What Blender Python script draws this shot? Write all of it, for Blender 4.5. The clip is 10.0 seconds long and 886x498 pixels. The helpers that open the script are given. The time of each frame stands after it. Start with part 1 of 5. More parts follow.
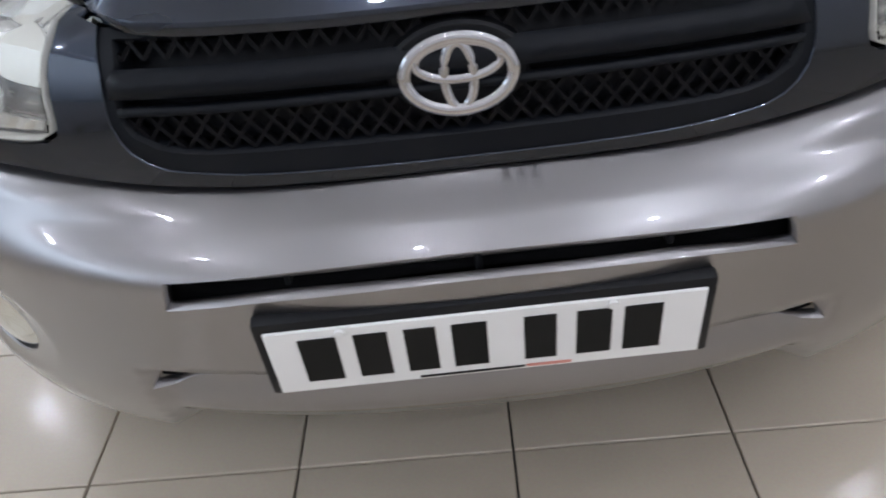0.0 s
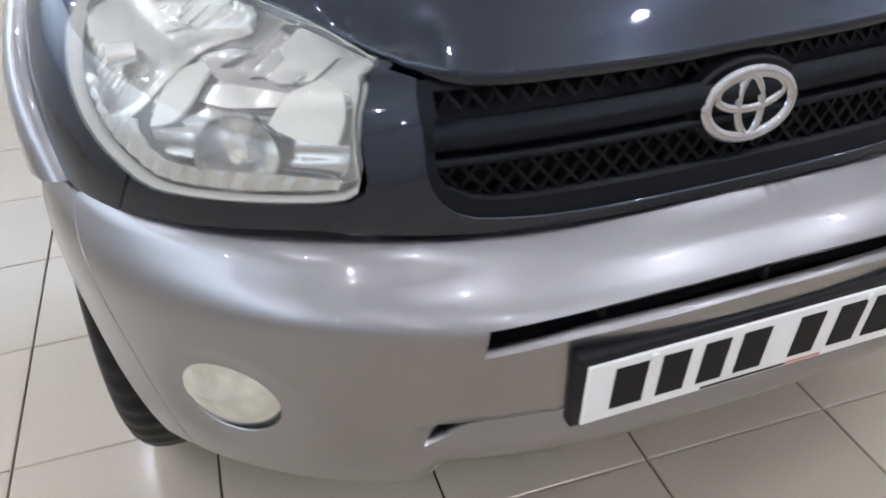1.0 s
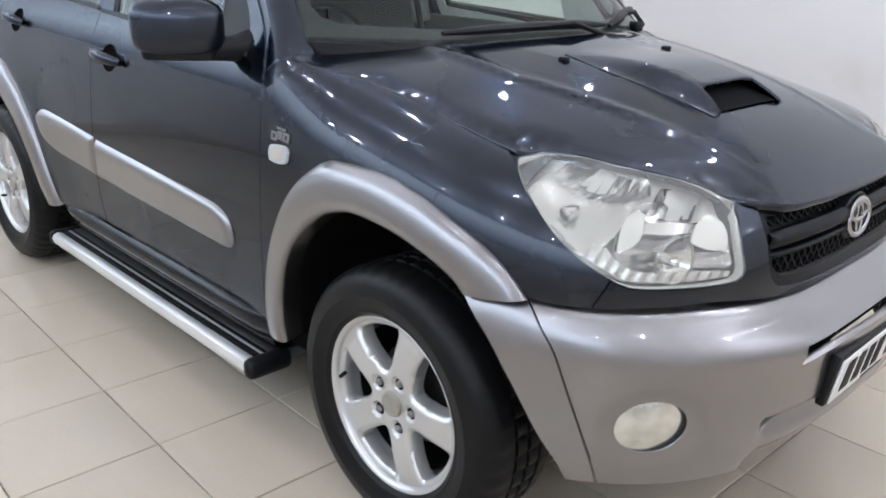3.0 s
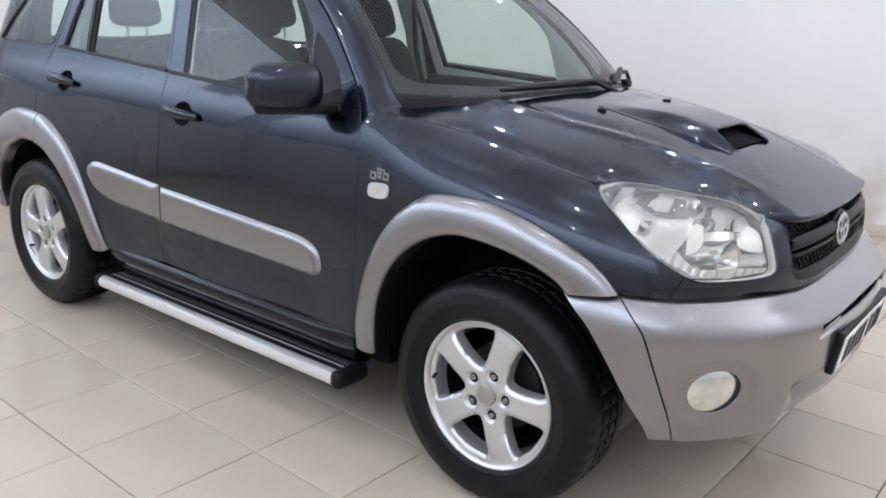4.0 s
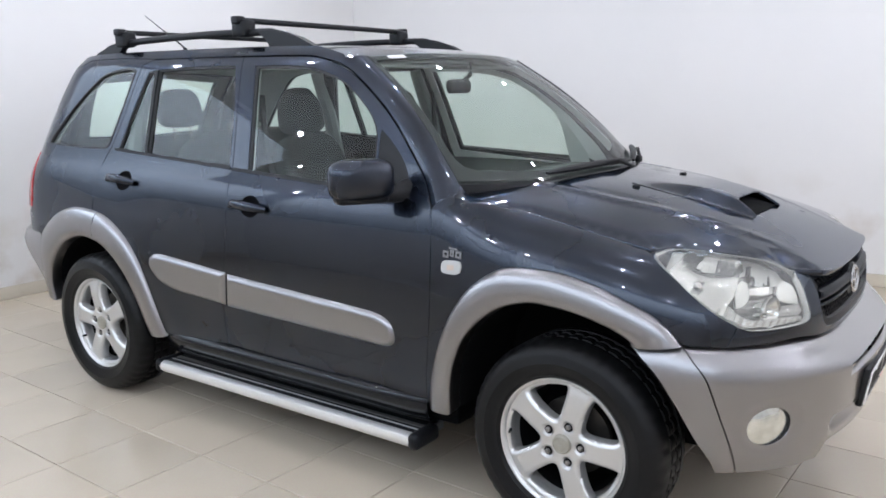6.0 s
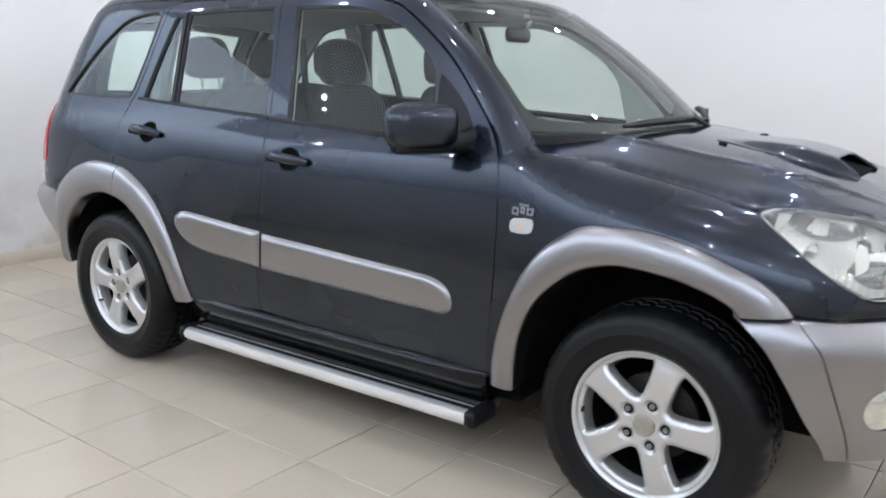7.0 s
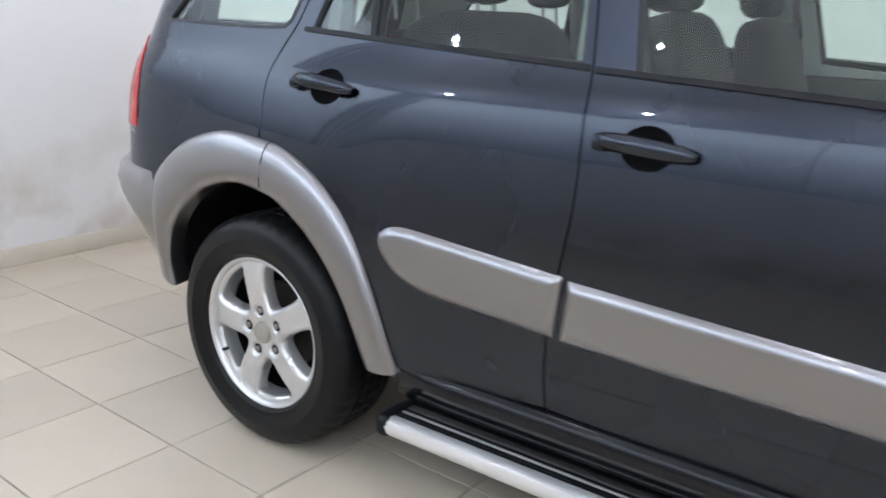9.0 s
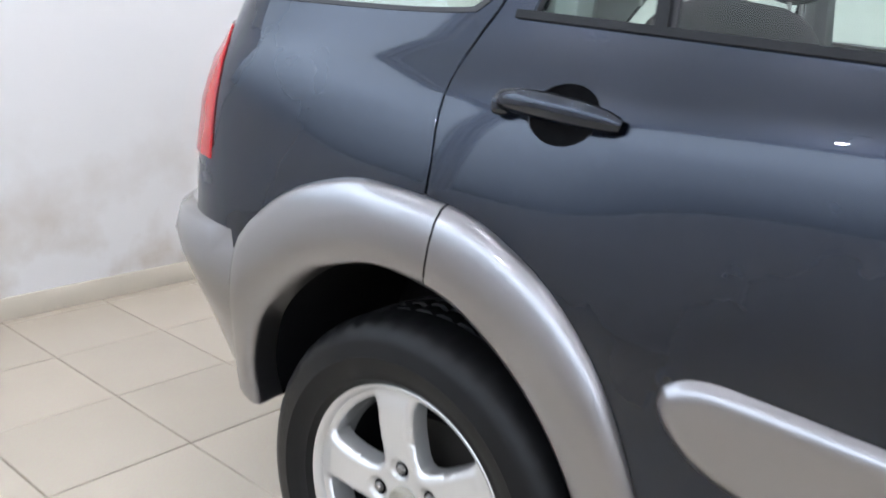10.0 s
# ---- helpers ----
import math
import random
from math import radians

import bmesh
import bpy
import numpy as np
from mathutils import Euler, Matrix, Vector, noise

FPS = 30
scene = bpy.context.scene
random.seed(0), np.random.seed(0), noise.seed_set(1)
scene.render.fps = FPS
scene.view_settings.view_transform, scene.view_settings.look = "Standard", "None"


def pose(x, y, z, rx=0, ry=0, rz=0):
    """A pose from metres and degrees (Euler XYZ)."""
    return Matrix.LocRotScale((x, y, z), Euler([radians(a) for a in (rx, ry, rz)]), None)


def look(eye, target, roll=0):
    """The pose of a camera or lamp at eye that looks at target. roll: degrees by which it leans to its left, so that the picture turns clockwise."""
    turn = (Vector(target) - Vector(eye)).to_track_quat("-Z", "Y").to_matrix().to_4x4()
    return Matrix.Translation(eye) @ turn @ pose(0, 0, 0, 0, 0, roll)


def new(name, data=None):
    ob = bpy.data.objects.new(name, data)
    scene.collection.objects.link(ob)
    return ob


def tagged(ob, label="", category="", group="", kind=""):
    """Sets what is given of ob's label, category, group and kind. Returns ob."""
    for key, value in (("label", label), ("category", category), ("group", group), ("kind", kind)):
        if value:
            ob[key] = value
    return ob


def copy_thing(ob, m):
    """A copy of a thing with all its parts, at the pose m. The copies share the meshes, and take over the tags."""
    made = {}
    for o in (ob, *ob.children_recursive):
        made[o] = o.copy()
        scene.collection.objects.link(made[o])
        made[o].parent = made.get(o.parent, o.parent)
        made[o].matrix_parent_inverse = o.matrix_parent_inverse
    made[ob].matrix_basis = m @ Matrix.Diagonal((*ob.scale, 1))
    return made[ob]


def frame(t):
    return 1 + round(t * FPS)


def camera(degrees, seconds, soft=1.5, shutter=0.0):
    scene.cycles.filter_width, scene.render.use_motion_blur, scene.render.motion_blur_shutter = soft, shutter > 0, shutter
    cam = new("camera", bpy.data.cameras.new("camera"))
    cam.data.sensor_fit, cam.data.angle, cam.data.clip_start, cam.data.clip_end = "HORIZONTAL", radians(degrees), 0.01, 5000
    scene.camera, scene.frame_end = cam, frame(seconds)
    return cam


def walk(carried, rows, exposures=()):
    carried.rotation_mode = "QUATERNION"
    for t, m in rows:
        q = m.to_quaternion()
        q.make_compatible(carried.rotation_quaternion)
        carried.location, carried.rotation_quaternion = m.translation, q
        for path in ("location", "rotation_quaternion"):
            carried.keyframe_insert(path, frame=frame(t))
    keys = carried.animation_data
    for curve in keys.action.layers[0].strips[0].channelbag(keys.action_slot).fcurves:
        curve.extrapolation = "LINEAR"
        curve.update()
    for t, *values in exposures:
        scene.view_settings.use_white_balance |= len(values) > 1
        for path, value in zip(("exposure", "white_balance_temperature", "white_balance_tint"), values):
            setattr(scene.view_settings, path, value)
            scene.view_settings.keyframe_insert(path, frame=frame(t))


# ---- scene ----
cam = camera(56.5, 10.0, soft=1.7, shutter=0.3)
from mathutils.geometry import delaunay_2d_cdt

PATH = [
    (0, (-0.02, -0.738, 1.18), (-0.060, 0.898, 0.024), -7.0),
    (0.5, (-0.285, -0.71, 1.2), (-0.141, 0.923, 0.052), -6.8),
    (1, (-0.63, -0.656, 1.238), (-0.148, 0.936, 0.127), -3.3),
    (1.5, (-0.944, -0.598, 1.301), (-0.125, 0.927, 0.3), -0.7),
    (1.8, (-1.123, -0.587, 1.335), (-0.178, 0.921, 0.421), -0.5),
    (2, (-1.274, -0.56, 1.338), (-0.217, 0.904, 0.478), 0.1),
    (2.5, (-1.611, -0.546, 1.359), (-0.415, 0.863, 0.595), 0.7),
    (3, (-1.985, -0.515, 1.375), (-0.662, 0.817, 0.686), 1.8),
    (4.5, (-2.879, -0.411, 1.443), (-1.316, 0.735, 0.95), 1.2),
    (5, (-3.038, -0.385, 1.494), (-1.445, 0.742, 1.058), 0.2),
    (6.5, (-3.081, -0.265, 1.449), (-1.488, 0.88, 1.061), -0.4),
    (7, (-2.982, -0.024, 1.33), (-1.393, 1.114, 0.906), 0.9),
    (7.5, (-2.909, 0.31, 1.262), (-1.319, 1.416, 0.764), 2.1),
    (8, (-2.74, 0.767, 1.226), (-1.134, 1.881, 0.801), 2.0),
    (8.5, (-2.579, 1.208, 1.214), (-0.98, 2.309, 0.734), 0.4),
    (9, (-2.358, 1.589, 1.233), (-0.802, 2.722, 0.69), 2.1),
    (9.5, (-2.113, 2.045, 1.23), (-0.649, 3.274, 0.643), 2.0),
    (9.6, (-2.067, 2.136, 1.203), (-0.6, 3.374, 0.642), 2.4),
    (10, (-1.867, 2.475, 1.165), (-0.345, 3.663, 0.641), 3.9),
]
walk(cam, [(t, look(eye, target, roll)) for t, eye, target, roll in PATH],
     [(0.0, -0.47), (1.0, -0.22), (2.0, -0.11), (3.0, -0.09), (5.0, -0.1), (7.0, -0.1), (9.0, 0.0), (10.0, 0.24)])

# ---------------------------------------------------------------- light
world = bpy.data.worlds.new("world")
scene.world = world
world.use_nodes = True
world.node_tree.nodes["Background"].inputs[0].default_value = (1, 1, 1, 1)
world.node_tree.nodes["Background"].inputs[1].default_value = 0.0
CEIL = 3.0
LAMP_ROWS = [(-2.9, 8.0), (-1.35, 6.0), (-0.2, 5.0), (0.9, 5.5), (1.95, 5.5)]
LAMP_YS = (-3.2, -1.9, -0.6, 0.7, 2.0, 3.3, 4.6)


def downlight_lamp(x, y, watts):
    data = bpy.data.lights.new("downlight_bulb", "POINT")
    data.shadow_soft_size, data.energy, data.color = 0.02, 1.5 * watts, (0.895, 0.94, 1.095)
    ob = new("downlight_bulb", data)
    ob.location = (x, y, CEIL - 0.35)
    return ob


for lx, watts in LAMP_ROWS:
    for ly in LAMP_YS:
        downlight_lamp(lx, ly, watts * (1.85 if lx > .5 and ly < 0 else .9 if lx < -.5 and ly < 1 else 1.1 if ly < 0 else 1.0))




def glow(name, color, strength):
    m = bpy.data.materials.new(name)
    m.use_nodes = True
    nt = m.node_tree
    nt.nodes.remove(nt.nodes["Principled BSDF"])
    e = nt.nodes.new("ShaderNodeEmission")
    e.inputs["Color"].default_value, e.inputs["Strength"].default_value = (*color, 1), strength
    nt.links.new(e.outputs["Emission"], nt.nodes["Material Output"].inputs["Surface"])
    return m


# Added fill glow for unseen glazing, brighter with height to lift the upper doors.
FILL_GLOW = glow("added_fill_glow", (.83, .95, 1.13), 1.9)
nt = FILL_GLOW.node_tree
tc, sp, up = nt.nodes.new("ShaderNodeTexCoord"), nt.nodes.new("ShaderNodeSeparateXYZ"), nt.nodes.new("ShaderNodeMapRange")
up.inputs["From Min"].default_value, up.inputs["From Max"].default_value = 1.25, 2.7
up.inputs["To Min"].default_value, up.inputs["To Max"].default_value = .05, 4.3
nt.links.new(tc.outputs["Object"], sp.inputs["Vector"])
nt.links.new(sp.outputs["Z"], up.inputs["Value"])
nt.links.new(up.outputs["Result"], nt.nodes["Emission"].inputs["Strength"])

# ---------------------------------------------------------------- materials


def mat(name, color, rough=0.5, metal=0.0, coat=0.0, coat_rough=0.03, var=0.08, scale=6.0, bump=0.0, bump_scale=200.0, spec=0.5, coat_ior=1.5, tint=(1, 1, 1), rvar=0.15, fine=0.0, fine_scale=900.0):
    """A painted, moulded or metal surface with cloudy variation, fine grain and relief."""
    m = bpy.data.materials.new(name)
    m.use_nodes = True
    nt = m.node_tree
    b = nt.nodes["Principled BSDF"]
    b.inputs["Metallic"].default_value = metal
    b.inputs["Coat Weight"].default_value = coat
    b.inputs["Coat Roughness"].default_value = coat_rough
    b.inputs["Specular Tint"].default_value = (*tint, 1)
    b.inputs["Coat IOR"].default_value = coat_ior
    b.inputs["Specular IOR Level"].default_value = spec
    tc = nt.nodes.new("ShaderNodeTexCoord")
    n = nt.nodes.new("ShaderNodeTexNoise")
    n.inputs["Scale"].default_value, n.inputs["Detail"].default_value = scale, 5
    nt.links.new(tc.outputs["Object"], n.inputs["Vector"])
    ramp = nt.nodes.new("ShaderNodeMix")
    ramp.data_type = "RGBA"
    lo = [c * (1 - var) for c in color] + [1]
    hi = [min(1, c * (1 + var)) for c in color] + [1]
    ramp.inputs["A"].default_value, ramp.inputs["B"].default_value = lo, hi
    nt.links.new(n.outputs["Fac"], ramp.inputs["Factor"])
    out = ramp.outputs["Result"]
    if fine:
        f = nt.nodes.new("ShaderNodeTexNoise")
        f.inputs["Scale"].default_value, f.inputs["Detail"].default_value = fine_scale, 2
        nt.links.new(tc.outputs["Object"], f.inputs["Vector"])
        mx = nt.nodes.new("ShaderNodeMix")
        mx.data_type, mx.blend_type = "RGBA", "OVERLAY"
        mx.inputs["Factor"].default_value = fine
        nt.links.new(out, mx.inputs["A"])
        nt.links.new(f.outputs["Color"], mx.inputs["B"])
        out = mx.outputs["Result"]
    nt.links.new(out, b.inputs["Base Color"])
    rr = nt.nodes.new("ShaderNodeMapRange")
    rr.inputs["To Min"].default_value, rr.inputs["To Max"].default_value = max(0.01, rough * (1 - rvar)), min(1, rough * (1 + rvar))
    nt.links.new(n.outputs["Fac"], rr.inputs["Value"])
    nt.links.new(rr.outputs["Result"], b.inputs["Roughness"])
    if bump:
        g = nt.nodes.new("ShaderNodeTexNoise")
        g.inputs["Scale"].default_value, g.inputs["Detail"].default_value = bump_scale, 3
        nt.links.new(tc.outputs["Object"], g.inputs["Vector"])
        bp = nt.nodes.new("ShaderNodeBump")
        bp.inputs["Strength"].default_value, bp.inputs["Distance"].default_value = bump, 0.001
        nt.links.new(g.outputs["Fac"], bp.inputs["Height"])
        nt.links.new(bp.outputs["Normal"], b.inputs["Normal"])
    return m


def glass(name, tint, gloss=1.0, rough=0.0, haze=0.0):
    """Thin clear glass: tinted see-through with a Fresnel-driven mirror coat."""
    m = bpy.data.materials.new(name)
    m.use_nodes = True
    nt = m.node_tree
    nt.nodes.remove(nt.nodes["Principled BSDF"])
    tr = nt.nodes.new("ShaderNodeBsdfTransparent")
    tr.inputs["Color"].default_value = (*tint, 1)
    gl = nt.nodes.new("ShaderNodeBsdfGlossy")
    gl.inputs["Roughness"].default_value = rough
    gl.inputs["Color"].default_value = (gloss, gloss, gloss, 1)
    lw = nt.nodes.new("ShaderNodeLayerWeight")
    lw.inputs["Blend"].default_value = .5
    pw = nt.nodes.new("ShaderNodeMath")
    pw.operation = "POWER"
    pw.inputs[1].default_value = 5
    fr = nt.nodes.new("ShaderNodeMath")
    fr.operation = "MULTIPLY_ADD"
    fr.inputs[1].default_value, fr.inputs[2].default_value = .90, .05
    nt.links.new(lw.outputs["Facing"], pw.inputs[0])
    nt.links.new(pw.outputs["Value"], fr.inputs[0])
    mx = nt.nodes.new("ShaderNodeMixShader")
    nt.links.new(fr.outputs["Value"], mx.inputs["Fac"])
    nt.links.new(tr.outputs["BSDF"], mx.inputs[1])
    nt.links.new(gl.outputs["BSDF"], mx.inputs[2])
    last = mx
    if haze:
        df = nt.nodes.new("ShaderNodeBsdfDiffuse")
        df.inputs["Color"].default_value = (.90, .885, .85, 1)
        last = nt.nodes.new("ShaderNodeMixShader")
        n = nt.nodes.new("ShaderNodeTexNoise")
        n.inputs["Scale"].default_value = 4
        hz = nt.nodes.new("ShaderNodeMapRange")
        hz.inputs["To Min"].default_value, hz.inputs["To Max"].default_value = haze * .5, haze * 1.5
        nt.links.new(n.outputs["Fac"], hz.inputs["Value"])
        nt.links.new(hz.outputs["Result"], last.inputs["Fac"])
        nt.links.new(mx.outputs["Shader"], last.inputs[1])
        nt.links.new(df.outputs["BSDF"], last.inputs[2])
    nt.links.new(last.outputs["Shader"], nt.nodes["Material Output"].inputs["Surface"])
    return m


PAINT = mat("dark_blue_grey_metallic_paint", (.0195, .0246, .0365), rough=.27, metal=1.0, tint=(.40, .43, .49), coat=1.0, coat_rough=.045, coat_ior=1.42, var=.03, scale=2.0, fine=.25, fine_scale=2200)
SILVER = mat("warm_silver_cladding_paint", (.264, .255, .264), rough=.30, metal=1.0, coat=1.0, coat_rough=.03, var=.03, scale=3.0, fine=.15, fine_scale=2200)
BLACK = mat("black_textured_plastic", (.007, .0075, .009), rough=.42, spec=.22, bump=.25, bump_scale=900)
GLOSSB = mat("gloss_black_trim", (.005, .0055, .007), rough=.14, spec=.28)
GREYP = mat("dark_grey_grille_plastic", (.006, .0072, .0098), rough=.34, spec=.12, bump=.12, bump_scale=900)
RUBBER = mat("worn_tyre_rubber", (.0048, .0048, .0052), rough=.42, spec=.22, bump=.35, bump_scale=420, var=.25, scale=14)
SEAL = mat("rubber_window_seal", (.012, .012, .014), rough=.5)
ALLOY = mat("silver_alloy_lacquer", (.60, .595, .585), rough=.32, metal=.7, coat=.6, coat_rough=.08, var=.04)
DISC = mat("brake_iron", (.06, .055, .05), rough=.5, metal=.8, var=.3, scale=20)
CAPM = mat("worn_beige_grey_cap", (.34, .32, .27), rough=.4, metal=.3, var=.2, scale=60)
EMBLEM = mat("satin_emblem_chrome", (.48, .48, .50), rough=.07, metal=1.0, var=.03)
MESHB = mat("dull_black_grille_mesh", (.006, .006, .007), rough=.5, spec=.10)
CHROME = mat("chrome", (.88, .88, .89), rough=.06, metal=1.0, var=.02)
STEEL = mat("dull_steel", (.30, .29, .28), rough=.4, metal=.9, var=.2, scale=30)
ALU = mat("brushed_aluminium", (.80, .80, .79), rough=.35, metal=.7, var=.04, bump=.15, bump_scale=300)
TREAD = mat("ribbed_tread_rubber", (.085, .092, .10), rough=.4, bump=.2)
REPEAT = mat("frosted_repeater_lens", (.44, .44, .425), rough=.2, coat=.8, var=.05, scale=60)
LENSEDGE = mat("cloudy_lens_edge", (.40, .40, .37), rough=.25, coat=.6, var=.1, scale=40)
PLATE = mat("white_number_plate_acrylic", (.80, .80, .79), rough=.25, var=.02)
INK = mat("black_plate_ink", (.008, .008, .008), rough=.5, spec=.15)
REDINK = mat("faded_red_print", (.55, .22, .18), rough=.5)
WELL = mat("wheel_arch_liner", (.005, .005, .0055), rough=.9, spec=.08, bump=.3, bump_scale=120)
SEATM = mat("dark_grey_seat_cloth", (.013, .016, .0155), rough=.9, bump=.5, bump_scale=700, var=.15, scale=25)
TRIMG = mat("grey_cabin_plastic", (.05, .062, .057), rough=.6, bump=.2, bump_scale=700)
LINER = mat("pale_headlining_cloth", (.30, .31, .285), rough=.95, bump=.3, bump_scale=900)
PILLARM = mat("pale_pillar_trim", (.60, .61, .58), rough=.7, bump=.2, bump_scale=700)
POSTM = mat("mid_grey_post_trim", (.17, .185, .18), rough=.6, bump=.2, bump_scale=700)
GLASS = glass("green_tinted_window_glass", (.80, .90, .84))
CGLASS = glass("clear_fill_window_glass", (.96, .97, .97))
WGLASS = glass("pale_windscreen_glass", (.86, .93, .89), gloss=.7)
LENS = glass("aged_lamp_lens", (.98, .975, .95), haze=.11)
REDL = mat("red_tail_lamp_lens", (.42, .008, .010), rough=.22, spec=.3, coat=.3)
AMBER = mat("faint_amber_bulb_cover", (.50, .41, .34), rough=.2)
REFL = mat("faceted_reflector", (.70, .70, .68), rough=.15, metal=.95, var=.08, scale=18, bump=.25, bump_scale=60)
# Darker copy of the reflector metal; the recess's shade is in its colour.
DARKR = mat("shade_toned_reflector_metal", (.36, .36, .35), rough=.14, metal=1.0, var=.25, scale=30, bump=.5, bump_scale=45)
PALEL = mat("pale_lamp_bezel", (.56, .56, .52), rough=.3, metal=.3, var=.05, scale=25)
REFLV = mat("ribbed_reflector", (.52, .52, .50), rough=.18, metal=.9, var=.10, scale=30, bump=.6, bump_scale=90)
FOGG = mat("patterned_fog_glass", (.66, .67, .63), rough=.10, metal=.9, coat=1.0, bump=1.0, bump_scale=32, var=.35, scale=45)


def wall_mat():
    m = mat("white_wall_paint", (.76, .748, .732), rough=.75, var=.03, scale=1.5, bump=.25, bump_scale=90)
    nt = m.node_tree
    b = nt.nodes["Principled BSDF"]
    tc = nt.nodes["Texture Coordinate"]
    prev = b.inputs["Base Color"].links[0].from_socket
    n = nt.nodes.new("ShaderNodeTexNoise")
    n.inputs["Scale"].default_value, n.inputs["Detail"].default_value = 2.3, 6
    nt.links.new(tc.outputs["Object"], n.inputs["Vector"])
    th = nt.nodes.new("ShaderNodeMapRange")
    th.inputs["From Min"].default_value, th.inputs["From Max"].default_value = .50, .74
    nt.links.new(n.outputs["Fac"], th.inputs["Value"])
    sp = nt.nodes.new("ShaderNodeSeparateXYZ")
    nt.links.new(tc.outputs["Object"], sp.inputs["Vector"])
    lo = nt.nodes.new("ShaderNodeMapRange")
    lo.inputs["From Min"].default_value, lo.inputs["From Max"].default_value = .85, .15
    nt.links.new(sp.outputs["Z"], lo.inputs["Value"])
    mu = nt.nodes.new("ShaderNodeMath")
    mu.operation = "MULTIPLY"
    nt.links.new(th.outputs["Result"], mu.inputs[0])
    nt.links.new(lo.outputs["Result"], mu.inputs[1])
    mx = nt.nodes.new("ShaderNodeMix")
    mx.data_type = "RGBA"
    mx.inputs["B"].default_value = (.46, .37, .27, 1)
    nt.links.new(mu.outputs["Value"], mx.inputs["Factor"])
    nt.links.new(prev, mx.inputs["A"])
    nt.links.new(mx.outputs["Result"], b.inputs["Base Color"])
    return m


BADGE = mat("dull_badge_chrome", (.30, .30, .31), rough=.2, metal=1.0, var=.1, scale=60)
WALL = wall_mat()
SKIRT = mat("cream_ceramic_skirting", (.62, .56, .46), rough=.25, var=.12, scale=5)
GROUT = mat("dark_grout", (.05, .045, .04), rough=.9, var=.3, scale=9, bump=.4)
CEILM = mat("white_ceiling_paint", (.82, .82, .81), rough=.8, var=.02, scale=1.0, bump=.1)


def tile_mat():
    m = mat("cream_polished_tile", (.545, .47, .372), rough=.16, spec=.42, var=.05, scale=3.0, bump=.05, bump_scale=40, rvar=.5, fine=.08, fine_scale=160)
    nt = m.node_tree
    b = nt.nodes["Principled BSDF"]
    prev = b.inputs["Base Color"].links[0].from_socket
    oi = nt.nodes.new("ShaderNodeObjectInfo")
    r = nt.nodes.new("ShaderNodeMapRange")
    r.inputs["To Min"].default_value, r.inputs["To Max"].default_value = .93, 1.05
    nt.links.new(oi.outputs["Random"], r.inputs["Value"])
    mx = nt.nodes.new("ShaderNodeMix")
    mx.data_type, mx.blend_type = "RGBA", "MULTIPLY"
    mx.inputs["Factor"].default_value = 1
    nt.links.new(prev, mx.inputs["A"])
    nt.links.new(r.outputs["Result"], mx.inputs["B"])
    nt.links.new(mx.outputs["Result"], b.inputs["Base Color"])
    return m


TILE = tile_mat()

# ---------------------------------------------------------------- mesh helpers


def mesh_ob(name, verts, faces, material, parent=None, label="", normals=None, smooth=True, origin=None):
    me = bpy.data.meshes.new(name)
    me.from_pydata([tuple(v) for v in verts], [], faces)
    me.materials.append(material)
    if smooth:
        me.polygons.foreach_set("use_smooth", [True] * len(me.polygons))
    if normals is not None:
        me.normals_split_custom_set(normals)
    me.update()
    return hang(new(name, me), parent, label)


def hang(ob, parent=None, label=""):
    if parent is not None:
        ob.parent = parent
        if parent.type == "EMPTY":
            ob.location = -parent.location
    if label:
        ob["label"] = label
    return ob


def part(name, bm, material, parent=None, label="", smooth=True):
    """Links a bmesh as one mesh object under a thing or under a part."""
    me = bpy.data.meshes.new(name)
    bmesh.ops.recalc_face_normals(bm, faces=bm.faces)
    bm.to_mesh(me)
    bm.free()
    me.materials.append(material)
    if smooth:
        me.polygons.foreach_set("use_smooth", [True] * len(me.polygons))
        me.set_sharp_from_angle(angle=radians(40))
    return hang(new(name, me), parent, label)


def box_bm(cx, cy, cz, sx, sy, sz, bevel=0.0, seg=2, rot=None):
    bm = bmesh.new()
    bmesh.ops.create_cube(bm, size=1)
    bmesh.ops.scale(bm, vec=(sx, sy, sz), verts=bm.verts)
    if bevel:
        bmesh.ops.bevel(bm, geom=list(bm.edges), offset=bevel, segments=seg, profile=.5, affect="EDGES")
    if rot is not None:
        bmesh.ops.transform(bm, matrix=rot, verts=bm.verts)
    bmesh.ops.translate(bm, vec=(cx, cy, cz), verts=bm.verts)
    return bm


def tube_bm(pts, radius, seg=10, cap=True, scale_z=1.0, bm=None):
    """A round bar along a line of points; radius may be a list."""
    bm = bm or bmesh.new()
    pts = [Vector(p) for p in pts]
    rings = []
    up = Vector((0, 0, 1))
    for i, p in enumerate(pts):
        d = (pts[min(i + 1, len(pts) - 1)] - pts[max(i - 1, 0)]).normalized()
        a = d.cross(up if abs(d.z) < .9 else Vector((1, 0, 0))).normalized()
        b = a.cross(d).normalized()
        r = radius[i] if isinstance(radius, (list, tuple)) else radius
        rings.append([bm.verts.new(p + a * r * math.cos(t) + b * r * scale_z * math.sin(t)) for t in [2 * math.pi * k / seg for k in range(seg)]])
    for r0, r1 in zip(rings, rings[1:]):
        for k in range(seg):
            bm.faces.new((r0[k], r0[(k + 1) % seg], r1[(k + 1) % seg], r1[k]))
    if cap:
        bm.faces.new(rings[0])
        bm.faces.new(rings[-1])
    return bm


